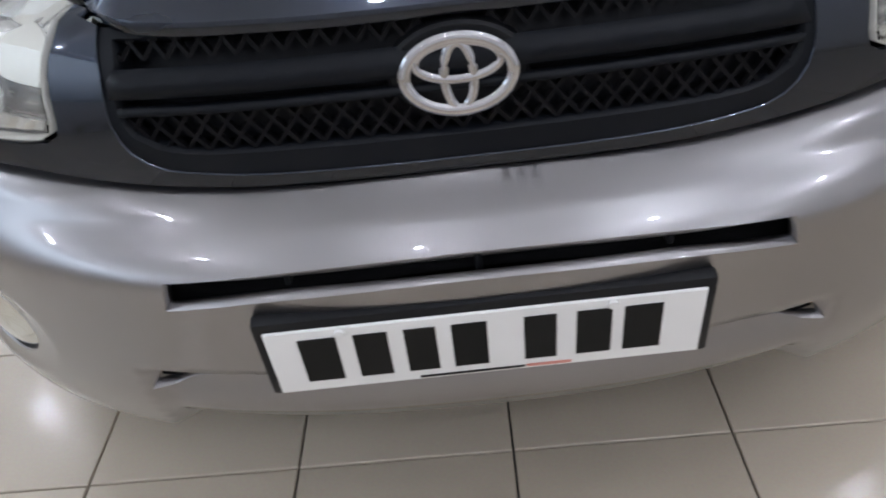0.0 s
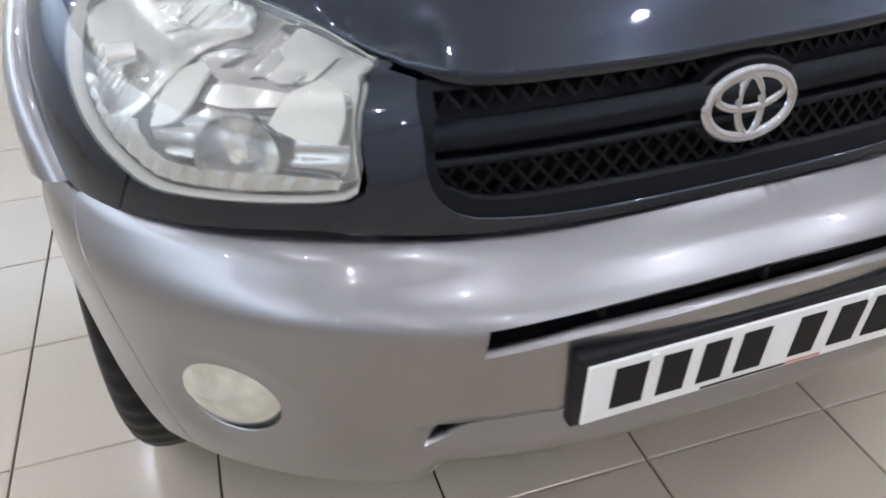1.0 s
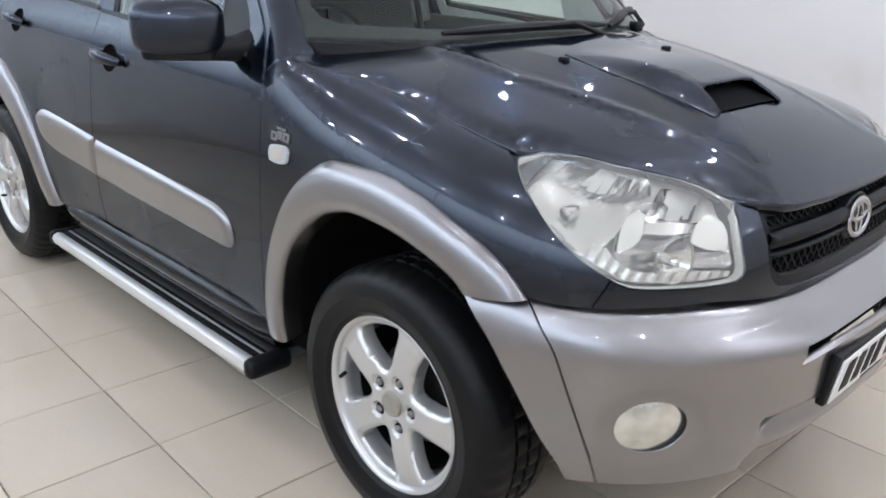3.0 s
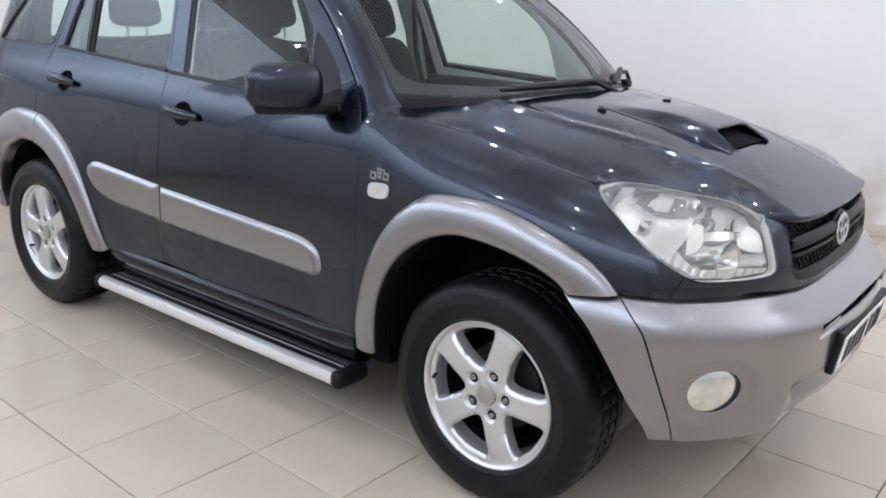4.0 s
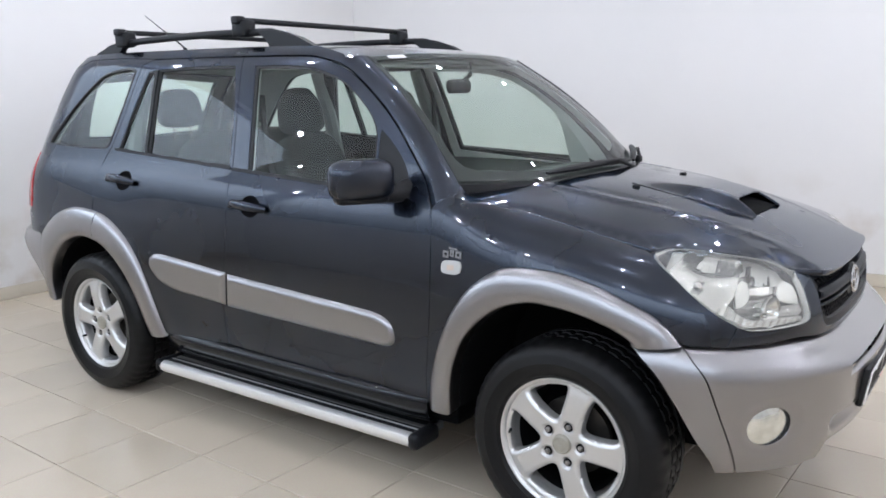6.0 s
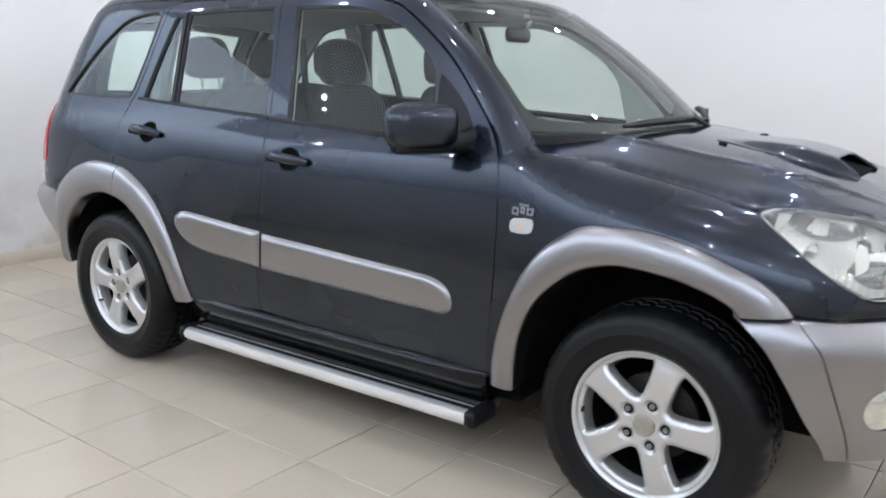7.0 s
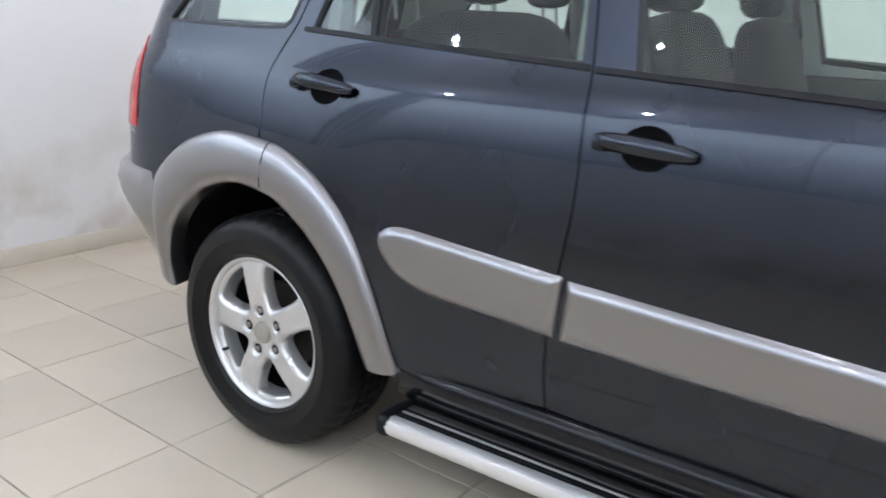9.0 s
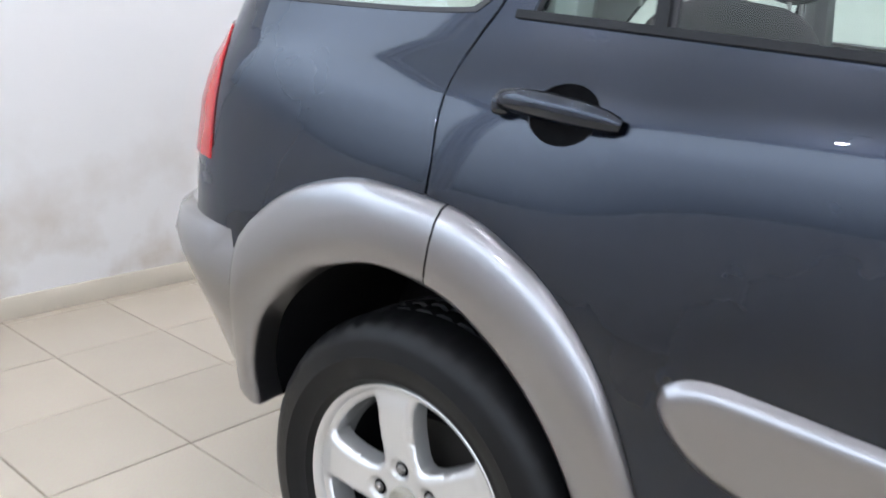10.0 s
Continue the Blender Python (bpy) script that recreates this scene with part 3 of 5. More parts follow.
# doors
FD = [(.571, .375), (.541, .68), (.537, .9), (.556, 1.055), (.612, 1.15), (.71, 1.26), (.807, 1.356), (.936, 1.455), (1.069, 1.536), (1.19, 1.575), (1.30, 1.592), (1.686, 1.599),
      (1.604, 1.125), (1.588, .893), (1.612, .70), (1.635, .5), (1.630, .388), (1.09, .37)]
FDG = [(1.598, 1.562), (1.555, 1.346), (1.515, 1.135), (1.085, 1.108), (.83, 1.092), (.86, 1.30), (.90, 1.365), (.975, 1.43), (1.09, 1.500), (1.25, 1.545), (1.42, 1.56)]
FDS = [(.818, 1.092), (.70, 1.084), (.655, 1.09), (.70, 1.19), (.77, 1.265), (.845, 1.32), (.848, 1.295)]
RD = [(1.636, .388), (1.640, .5), (1.617, .70), (1.593, .893), (1.609, 1.125), (1.692, 1.599), (2.30, 1.600), (2.385, 1.578), (2.442, 1.335), (2.485, 1.20), (2.508, 1.16), (2.534, 1.10), (2.540, 1.03), (2.533, .95), (2.530, .86)]
RD += [r_mid[i] for i in range(19, 0, -3)] + [(2.105, .366), (1.9, .366)]
RDG1 = [(1.722, 1.565), (1.67, 1.39), (1.63, 1.148), (1.93, 1.158), (2.208, 1.172), (2.253, 1.555), (2.0, 1.565)]
RDG2 = [(2.226, 1.175), (2.43, 1.19), (2.38, 1.37), (2.325, 1.543), (2.271, 1.552)]


def ring(cs, cz, rs, rz, n=28):
    return [(cs + rs * math.cos(2 * math.pi * k / n), cz + rz * math.sin(2 * math.pi * k / n)) for k in range(n)]


def door(name, poly, glasses, hs, hz, extra=()):
    """A door on each side: skin with window openings, glass panes and rubber seals."""
    out = []
    for mir in (False, True):
        d = panel(name, poly, body, PAINT, car, holes=[g for g in glasses] + list(extra) + [ring(hs, hz, .058, .044, 24)], step=.045, mirror=mir, thick=.03)
        panel("handle_recess", ring(hs, hz, .058, .044, 24), body, WELL, d, "dark hand recess", off=-.004, thick=.004, step=.02, edge=.016, mirror=mir, lift=lambda s, z: -.022 * max(0, 1 - ((s - hs) / .058) ** 2 - ((z - hz) / .044) ** 2) ** .5)
        for g in glasses:
            panel("window_pane", g, body, GLASS, d, "green-tinted glass", off=-.012, pane=True, step=.08, edge=.05, mirror=mir)
            c = (sum(p[0] for p in g) / len(g), sum(p[1] for p in g) / len(g))
            inner = [(p[0] + (c[0] - p[0]) * .032, p[1] + (c[1] - p[1]) * .038) for p in g]
            panel("window_seal", g, body, SEAL, d, "black rubber", holes=[inner], off=-.006, thick=.012, step=.3, edge=.04, mirror=mir)
        out.append(d)
    return out


front_doors = door("front_door", FD, [FDG], 1.452, 1.0, [FDS])
rear_doors = door("rear_door", RD, [RDG1, RDG2], 2.322, 1.052)
for d, mir in zip(front_doors, (False, True)):
    panel("mirror_sail", FDS, body, BLACK, d, "black plastic corner trim", off=-.002, thick=.01, step=.08, mirror=mir)
    panel("door_lining", [(.60, 1.07), (.66, 1.17), (.74, 1.26), (.82, 1.34), (.94, 1.437), (1.07, 1.518), (1.19, 1.560), (1.30, 1.578), (1.645, 1.584), (1.60, 1.35), (1.56, 1.07), (1.0, 1.06)], body, PILLARM, d, "pale inner frame lining",
          holes=[[(p[0], p[1] - .002) for p in FDG]], off=-.034, thick=.004, step=.1, edge=.04, mirror=mir)
for d, mir in zip(rear_doors, (False, True)):
    panel("division_bar", [(2.207, 1.174), (2.227, 1.176), (2.272, 1.551), (2.252, 1.553)], body, BLACK, d, "black window division bar", off=.003, thick=.012, step=.1, edge=.04, mirror=mir)
# belt mouldings
for ds, a0, a1, fz in ((front_doors, .66, 1.60, lambda s: 1.075 + (s - .56) * .0475), (rear_doors, 1.618, 2.455, lambda s: 1.127 + (s - 1.61) * .056)):
    strip = [(a0, fz(a0) + .008), ((a0 + a1) / 2, fz((a0 + a1) / 2) + .008), (a1, fz(a1) + .008), (a1, fz(a1) + .020), ((a0 + a1) / 2, fz((a0 + a1) / 2) + .020), (a0, fz(a0) + .020)]
    for d, mir in zip(ds, (False, True)):
        panel("belt_moulding", strip, body, BLACK, d, "black rubber", off=.006, thick=.014, step=.2, edge=.05, mirror=mir)

# rear quarter
QP = [(2.514, 1.162), (2.491, 1.202), (2.448, 1.337), (2.392, 1.580), (2.31, 1.604), (2.6, 1.612), (2.95, 1.605), (3.02, 1.58), (3.24, 1.56), (3.29, 1.40), (3.31, 1.18), (3.31, .80), (3.31, .745), (2.99, .742)]
QP += [r_mid[i] for i in range(38, 18, -3)] + [(2.536, .865), (2.539, .95), (2.546, 1.03), (2.540, 1.102)]
QG = [(3.045, 1.192), (3.005, 1.262), (2.93, 1.36), (2.84, 1.445), (2.75, 1.502), (2.66, 1.542), (2.55, 1.562), (2.45, 1.567), (2.422, 1.552), (2.465, 1.36), (2.512, 1.205), (2.535, 1.188), (2.70, 1.184)]
TL = [(3.070, .868), (3.080, .97), (3.10, 1.06), (3.165, 1.135), (3.30, 1.15), (3.30, .875)]
for mir in (False, True):
    q = panel("rear_quarter", QP, body, PAINT, car, holes=[QG, TL], step=.045, mirror=mir)
    panel("quarter_pane", QG, body, GLASS, q, "green-tinted glass", off=-.008, pane=True, step=.08, mirror=mir)
    c = (2.71, 1.36)
    panel("quarter_seal", QG, body, SEAL, q, "black rubber", holes=[[(p[0] + (c[0] - p[0]) * .035, p[1] + (c[1] - p[1]) * .045) for p in QG]], off=.002, thick=.016, step=.3, edge=.04, mirror=mir)
    panel("quarter_lining", [(2.52, 1.17), (2.40, 1.585), (2.95, 1.59), (3.20, 1.54), (3.25, 1.40), (3.27, 1.18)], body, LINER, q, "pale inner lining", holes=[QG], off=-.03, thick=.006, step=.1, edge=.05, mirror=mir)
    panel("load_bay_trim", [(3.02, .80), (3.03, 1.13), (3.20, 1.19), (3.31, 1.19), (3.31, .80)], body, TRIMG, car, "grey load-bay side trim", off=-.05, thick=.01, step=.12, edge=.06, mirror=mir)
    panel("tail_lamp", TL, body, REDL, car, "glossy red tail lamp", off=.004, thick=.02, step=.05, mirror=mir)
tg_r = [(3.315, .762), (3.315, 1.18), (3.295, 1.40), (3.245, 1.565), (3.26, 1.60), (3.74, 1.60)]
tg = tg_r + [(7.48 - s, z) for s, z in reversed(tg_r[:-1])]
tw = [(3.42, 1.20), (3.38, 1.40), (3.36, 1.52), (3.74, 1.545), (4.12, 1.52), (4.10, 1.40), (4.06, 1.20), (3.74, 1.19)]
tailgate = panel("tailgate", tg, body, PAINT, car, holes=[tw], step=.07, edge=.05)
panel("tailgate_lining", [(3.36, .80), (3.36, 1.18), (3.33, 1.40), (3.29, 1.55), (3.74, 1.575), (4.19, 1.55), (4.15, 1.40), (4.12, 1.18), (4.12, .80)], body, TRIMG, tailgate, "grey inner trim", holes=[tw], off=-.035, thick=.006, step=.12, edge=.06)
panel("rear_window", tw, body, GLASS, tailgate, off=-.008, pane=True, step=.12, edge=.06)

# cant rail above the doors, roof and pillars
cant = [(1.10, 1.562), (1.19, 1.582), (1.30, 1.600), (1.69, 1.607), (2.31, 1.608), (2.6, 1.616), (2.95, 1.609), (3.02, 1.585), (3.24, 1.565), (3.24, 1.62), (2.9, 1.64), (2.0, 1.645), (1.30, 1.635), (1.12, 1.60)]
both("cant_rail", cant, body, PAINT, car, step=.04)
roof_poly = [(-.575, 1.81), (-.40, 1.752), (-.2, 1.725), (0, 1.718), (.2, 1.725), (.40, 1.752), (.575, 1.81), (.59, 2.1), (.595, 2.8), (.585, 3.4), (.56, 3.80), (.3, 3.86), (0, 3.87), (-.3, 3.86), (-.56, 3.80), (-.585, 3.4), (-.595, 2.8), (-.59, 2.1)]
panel("roof", roof_poly, roof, PAINT, car, step=.09, edge=.05, flip=-1, thick=.02)
panel("headlining", [(x * .97, 2.78 + (y - 2.78) * .97) for x, y in roof_poly], roof, LINER, car, "pale cloth headlining", off=-.035, thick=.01, step=.15, edge=.1, flip=-1)


def loft(name, A, B, material, parent, bulge=.02, n=8, thick=.02, label="", mirror=False, outward=None):
    """A rounded strip between two edge lines of equal length."""
    verts, faces = [], []
    for i, (a, b) in enumerate(zip(A, B)):
        a, b = Vector(a), Vector(b)
        for k in range(n + 1):
            t = k / n
            p = a.lerp(b, t) + outward * (bulge[i] if isinstance(bulge, list) else bulge) * 4 * t * (1 - t)
            verts.append(p)
    m = n + 1
    for i in range(len(A) - 1):
        for k in range(n):
            faces.append((i * m + k, i * m + k + 1, (i + 1) * m + k + 1, (i + 1) * m + k))
    N = len(verts)
    back = [v - outward * thick for v in verts]
    faces += [tuple(reversed([i + N for i in f])) for f in faces[:]]
    verts += back
    for i in range(len(A) - 1):
        for k in (0, n):
            a, b = i * m + k, (i + 1) * m + k
            faces.append((a, b, b + N, a + N))
    if mirror:
        verts = [Vector((-v.x, v.y, v.z)) for v in verts]
    bm = bmesh.new()
    vv = [bm.verts.new(v) for v in verts]
    for f in faces:
        bm.faces.new([vv[i] for i in f])
    return part(name, bm, material, parent, label)


side_line = resample([(.549, 1.064), (.608, 1.158), (.706, 1.268), (.803, 1.364), (.932, 1.463), (1.065, 1.544), (1.12, 1.567)], 16)
A_line = [body(s, z) for s, z in side_line]
B_line = [screen(-1.0, k / 15) for k in range(16)]
for mir in (False, True):
    inset = Vector((-.72, -.55, .42)) * .03
    loft("pillar_lining", [Vector(p) - inset for p in A_line[2:]], [Vector(p) - inset for p in B_line[2:]], PILLARM, car, bulge=.012, n=6, thick=.004, outward=Vector((-.72, -.55, .42)), mirror=mir, label="pale inner pillar lining")
    loft("windscreen_pillar", A_line, B_line, PAINT, car, bulge=.022, n=8, outward=Vector((-.72, -.55, .42)), mirror=mir)
for mir in (False, True):
    low = resample([body(.549, 1.064), body(.525, 1.082), body(.50, SEAM_Z(1.26) - .004), body(.42, SEAM_Z(1.18) - .004)], 8)
    top = resample([screen(-1.0, .0), (-.728, 1.252, 1.128), (-.718, 1.238, 1.108), (-.71, 1.20, bonnet(-.71, 1.20)[2])], 8)
    loft("cowl_corner", low, top, PAINT, car, bulge=[.022, .019, .015, .010, .006, .003, .001, .0], n=8, thick=.012, outward=Vector((-.72, -.55, .42)), mirror=mir, label="body-coloured corner below the windscreen pillar")
ws = [(-1, 0), (-.6, 0), (0, 0), (.6, 0), (1, 0), (1, .5), (1, 1), (.6, 1), (0, 1), (-.6, 1), (-1, 1), (-1, .5)]
wi = [(-.952, .16), (-.93, .11), (-.88, .085), (-.6, .07), (0, .06), (.6, .07), (.88, .085), (.93, .11), (.952, .16), (.95, .5), (.95, .962), (.6, .966), (0, .968), (-.6, .966), (-.95, .962), (-.95, .5)]
screen_pane = panel("windscreen", ws, screen, WGLASS, car, "large clear windscreen", step=.12, edge=.06, flip=-1, pane=True)
panel("windscreen_border", ws, screen, SEAL, screen_pane, "black printed border", holes=[wi], off=-.006, thick=.002, step=.2, edge=.06, flip=-1)
for sg in (-1, 1):
    part("windscreen_seal", tube_bm([Vector(screen(sg * 1.0, k / 12)) + Vector((sg * -.006, .001, -.001)) for k in range(13)], .0036 if sg < 0 else .0065, 8), SEAL, screen_pane, "black rubber")
panel("sun_visor_sticker", [(-.86, .955), (-.72, .955), (-.72, .985), (-.86, .985)], screen, PLATE, screen_pane, "small white sticker", off=.003, thick=.001, step=.1, edge=.05, flip=-1)

# bonnet
edge_pts = []
for s, z in [(-.600, .914), (-.550, .939), (-.50, .956), (-.41, .972), (-.34, .982), (-.265, .980), (-.222, .975)]:
    p = body(s, z)
    edge_pts.append((p[0], p[1]))
side_pts = []
for y in (.575, .61, .66, .72, .80, .9, 1.0, 1.09, 1.18):
    side_pts.append((body(y - YF, SEAM_Z(y) - .004)[0] + .005, y))
bon_r = [(0, .118), (-.2, .122), (-.36, .145)] + edge_pts + side_pts + [(-.70, 1.235), (-.60, 1.17), (-.40, 1.075), (-.2, 1.02), (0, 1.005)]
bon = bon_r + [(-x, y) for x, y in reversed(bon_r[1:-1])]
edge_z = [.8915, .8935, .9035] + [.912, .936, .954, .970, .980, .979, .973]
edge_z += [SEAM_Z(y) - .003 for y in (.575, .61, .66, .72, .80, .9, 1.0, 1.09, 1.18)]
edge_line = resample([(p[0], p[1], bonnet(p[0], p[1])[2] - z) for p, z in zip(bon_r[:19], edge_z)], 300)


def bonnet_lift(x, y):
    """The bonnet's front edge rolls down to meet the lamps and grille."""
    d, drop = min((math.hypot(-abs(x) - e[0], y - e[1]), e[2]) for e in edge_line)
    t = max(0, 1 - d / (.04 + 2.2 * max(0, drop)))
    return -drop * t * t


hood_ob = panel("bonnet", bon, bonnet, PAINT, car, step=.024, edge=.02, flip=-1, thick=.02, lift=bonnet_lift, fine_normals=True)


def scoop_lift(x, y):
    fy = min(max((.88 - y) / .30, 0), 1)
    fx = min(max((.178 + .10 * (y - .42) - abs(x)) / (.034 + .20 * max(0, y - .42)), 0), 1)
    return (.034 - .022 * min(max((.50 - y) / .09, 0), 1)) * (fy * fy * (3 - 2 * fy)) * (fx * fx * (3 - 2 * fx))


sc_half = [(0, .498), (-.09, .498), (-.132, .488), (-.156, .412), (-.182, .412), (-.196, .52), (-.215, .70), (-.20, .85), (0, .87)]
scoop_poly = sc_half + [(-x, y) for x, y in reversed(sc_half[1:-1])]
scoop = panel("bonnet_scoop", scoop_poly, bonnet, PAINT, car, "raised air scoop with a black mouth", off=.002, lift=scoop_lift, step=.018, edge=.016, flip=-1, thick=.008, fine_normals=True)
bm = bmesh.new()
N = 14
rows = []
for yy, g in ((.420, 1), (.56, .9)):
    lo, hi = [], []
    for k in range(N + 1):
        x = -.150 + .300 * k / N
        y = yy
        h = Vector(bonnet(x, y))
        lo.append(bm.verts.new(h + Vector((0, 0, .004))))
        hi.append(bm.verts.new(h + Vector((0, 0, max(.006, scoop_lift(x, y) * g - .004)))))
    rows.append((lo, hi))
for k in range(N):
    (l0, _), (l1, h1) = rows
    bm.faces.new((l1[k], l1[k + 1], h1[k + 1], h1[k]))
    bm.faces.new((l0[k], l0[k + 1], l1[k + 1], l1[k]))
part("scoop_mouth", bm, WELL, scoop, "black air intake")
for x in (-.09, 0, .09):
    h = bonnet(x, .535)
    part("scoop_fin", box_bm(x, .535, h[2] + .012, .006, .03, .022, .002), BLACK, scoop)
for x in (-.245, .245):
    h = bonnet(x, .815)
    part("washer_nozzle", box_bm(x, .815, h[2] + .003, .020, .026, .011, .004), BLACK, hood_ob, "black plastic washer jet")
# scuttle between bonnet and windscreen
sc_a = [screen(-1 + k / 8, .015) for k in range(17)]
sc_b = [(x, 1.0 + .235 * abs(x / .70) ** 2.0, bonnet(x, 1.0 + .235 * abs(x / .70) ** 2.0)[2] - .012) for x in [.70 * (-1 + k / 8) for k in range(17)]]
loft("scuttle", sc_a, sc_b, BLACK, car, bulge=.0, n=3, outward=Vector((0, -.5, .8)), label="black plastic scuttle panel")

# ---------------------------------------------------------------- car: bumpers, cladding


def bump_lift(s, z):
    ss = s if s > -1.02 else -2.04 - s
    k = min(max((-.694 - ss) / .026, 0), 1)
    q = min(max((.474 - z) / .016, 0), 1)
    d = k * q * (-.028 + .022 * math.exp(-((z - .395) / .040) ** 2))
    u = min(max((-.56 - ss) / .16, 0), 1)
    v = min(max((z - .645) / .045, 0), 1)
    d -= .006 * u * u * (3 - 2 * u) * v * v * (3 - 2 * v) * min(max((.702 - z) / .026, 0), 1)
    f = math.hypot((ss + .512) / .066, (z - .485) / .070)
    if f < 1.4:
        w = min(max((1.4 - f) / .5, 0), 1)
        d -= .007 * w * w * (3 - 2 * w)
    return d


bt = [(-.318, .730), (-.45, .725), (-.55, .726), (-.62, .7245), (-.71, .708), (-.83, .695), (-1.02, .6935)]
bs = [(-.452, .345), (-.420, .438), (-.385, .545), (-.350, .648)]
bb = [(-1.02, .305), (-.85, .312), (-.72, .325), (-.58, .335), (-.52, .34)]
full_b = bb + bs + bt + [(-2.04 - s, z) for s, z in reversed((bb + bs + bt)[1:-1])]
SL = [(-.757, .625), (-.88, .634), (-1.02, .637)]
SLB = [(-1.02, .611), (-.86, .603), (-.752, .584)]
slot = SL + [(-2.04 - s, z) for s, z in reversed(SL[:-1])] + [(-2.04 - s, z) for s, z in reversed(SLB[1:])] + SLB
fogs = [ring(-.512, .485, .056, .060), ring(-2.04 + .512, .485, .056, .060)]
# Narrow cut-outs with black backing draw the shadow line under the bumper lip.
LP = [(-.699, .428), (-.708, .452), (-.735, .466), (-.80, .471), (-.90, .474), (-.90, .452), (-.80, .449), (-.742, .443), (-.718, .428)]
lips = [LP, [(-2.04 - s, z) for s, z in LP]]
front_bumper = panel("front_bumper", full_b, bumper, SILVER, car, "silver painted front bumper", holes=[slot] + lips + fogs, lift=bump_lift, step=.0125, edge=.0125, thick=.02, fine_normals=True)
panel("air_slot", [((s + 1.02) * 1.14 - 1.02, .618 + (z - .618) * 2.6) for s, z in slot], bumper, WELL, front_bumper, "black air intake slot", off=-.035, thick=.01, step=.1, edge=.04)
for lp in lips:
    panel("lip_shadow", lp, bumper, WELL, front_bumper, "black strip for the shadow gap under the bumper lip", off=-.03, thick=.006, step=.1, edge=.04)
for s in (-.86, -1.02, -1.18):
    p = bumper(s, .615)
    part("slot_rib", box_bm(p[0], p[1] + .034, p[2] + .006, .008, .02, .030, .002), BLACK, front_bumper)
corner_in = [(-.185, .724), (-.235, .653), (-.290, .555), (-.342, .45), (-.382, .385), (-.400, .348)]
for mir in (False, True):
    panel("bumper_corner", corner_in + [(-.447, .346), (-.416, .438), (-.381, .545), (-.346, .648), (-.314, .729), (-.25, .729)], bumper, SILVER, front_bumper, "silver lower arch trim", step=.035, edge=.02, thick=.03, mirror=mir)


def flare(name, inner, outer, n0, n1, label=""):
    """A raised wheel-arch trim, rounded across and turned in at the arch."""
    prof = [(-.02, -.035), (0.0, .012), (.04, .023), (.12, .029), (.3, .031), (.55, .030), (.78, .025), (.92, .016), (.98, .006), (1.0, -.006)]
    for mir in (False, True):
        bm = bmesh.new()
        rings = []
        for a, b in list(zip(inner, outer))[n0:n1]:
            rg = []
            for w, o in prof:
                s, z = a[0] + (b[0] - a[0]) * w, a[1] + (b[1] - a[1]) * w
                p = Vector(body(s, z)) + normal_at(body, s, z) * o
                if mir:
                    p.x = -p.x
                rg.append(bm.verts.new(p))
            rings.append(rg)
        for r0, r1 in zip(rings, rings[1:]):
            for k in range(len(prof) - 1):
                bm.faces.new((r0[k], r0[k + 1], r1[k + 1], r1[k]))
        part(name, bm, SILVER, car, label or "silver wheel-arch trim")


flare("front_arch_trim", f_in, f_out, 0, 40)
cut = lambda L: L[:20] + [(L[19][0] + (L[20][0] - L[19][0]) * .88, L[19][1] + (L[20][1] - L[19][1]) * .88)]
flare("rear_arch_trim", cut(r_in), cut(r_out), 0, 21)
flare("rear_arch_trim", r_in, r_out, 20, 44)

rb = [(2.925, .744), (3.15, .753), (3.74, .757), (4.33, .753), (4.555, .744), (4.52, .62), (4.51, .50), (4.36, .45), (3.74, .44), (3.12, .45), (2.972, .50), (2.960, .62)]
panel("rear_bumper", rb, bumper, SILVER, car, "silver painted rear bumper", step=.05, edge=.03, thick=.03)

# door mouldings
ML1 = [(.715, .551), (.700, .570), (.699, .60), (.715, .635), (.745, .655), (.80, .668), (1.15, .686), (1.588, .7065), (1.604, .564), (1.165, .552), (.79, .542), (.745, .542)]
ML2 = [(1.600, .712), (1.85, .730), (2.025, .7435), (2.070, .7385), (2.101, .7205), (2.106, .695), (2.091, .664), (2.05, .625), (1.99, .600), (1.91, .585), (1.617, .568)]


def pad_lift(poly):
    A = np.array([tuple(p) for p in smooth_closed(poly, .012)])
    D = np.roll(A, -1, 0) - A
    L = np.maximum((D ** 2).sum(1), 1e-9)

    def f(s, z):
        w = np.clip((((s, z) - A) * D).sum(1) / L, 0, 1)
        d = np.hypot(*(A + D * w[:, None] - (s, z)).T).min()
        t = max(-.2, min(d / .034, 1) * (1 if inside((s, z), A) else -1))
        return .015 * (1 - (1 - t) ** 3)
    return f


for ds, poly in ((front_doors, ML1), (rear_doors, ML2)):
    for d, mir in zip(ds, (False, True)):
        panel("door_moulding", poly, body, SILVER, d, "wide silver rubbing strip", off=.002, lift=pad_lift(poly), step=.0085, edge=.007, thick=.006, fine_normals=True, mirror=mir)

# sills
for mir in (False, True):
    panel("sill", [(.60, .362), (1.3, .362), (2.03, .360), (2.03, .30), (1.3, .262), (.60, .28)], body, GLOSSB, car, "gloss black sill", off=-.012, step=.06, edge=.05, mirror=mir)
    sg = -1 if not mir else 1
    bm = bmesh.new()
    rings = []
    for k in range(25):
        y = 1.335 + 1.50 * k / 24
        e = min(1, min(k, 24 - k) / 2.5) ** .5
        rings.append([bm.verts.new((sg * (.80 + (a - .80) * (.6 + .4 * e)), y, z)) for a, z in ((.80, .385), (.838, .378), (.853, .366), (.859, .348), (.856, .328), (.845, .308), (.838, .294), (.828, .280), (.80, .262), (.74, .255))])
    for r0, r1 in zip(rings, rings[1:]):
        for k in range(9):
            bm.faces.new((r0[k], r0[k + 1], r1[k + 1], r1[k]))
    part("sill_cover", bm, GLOSSB, car, "gloss black rocker panel under the doors")


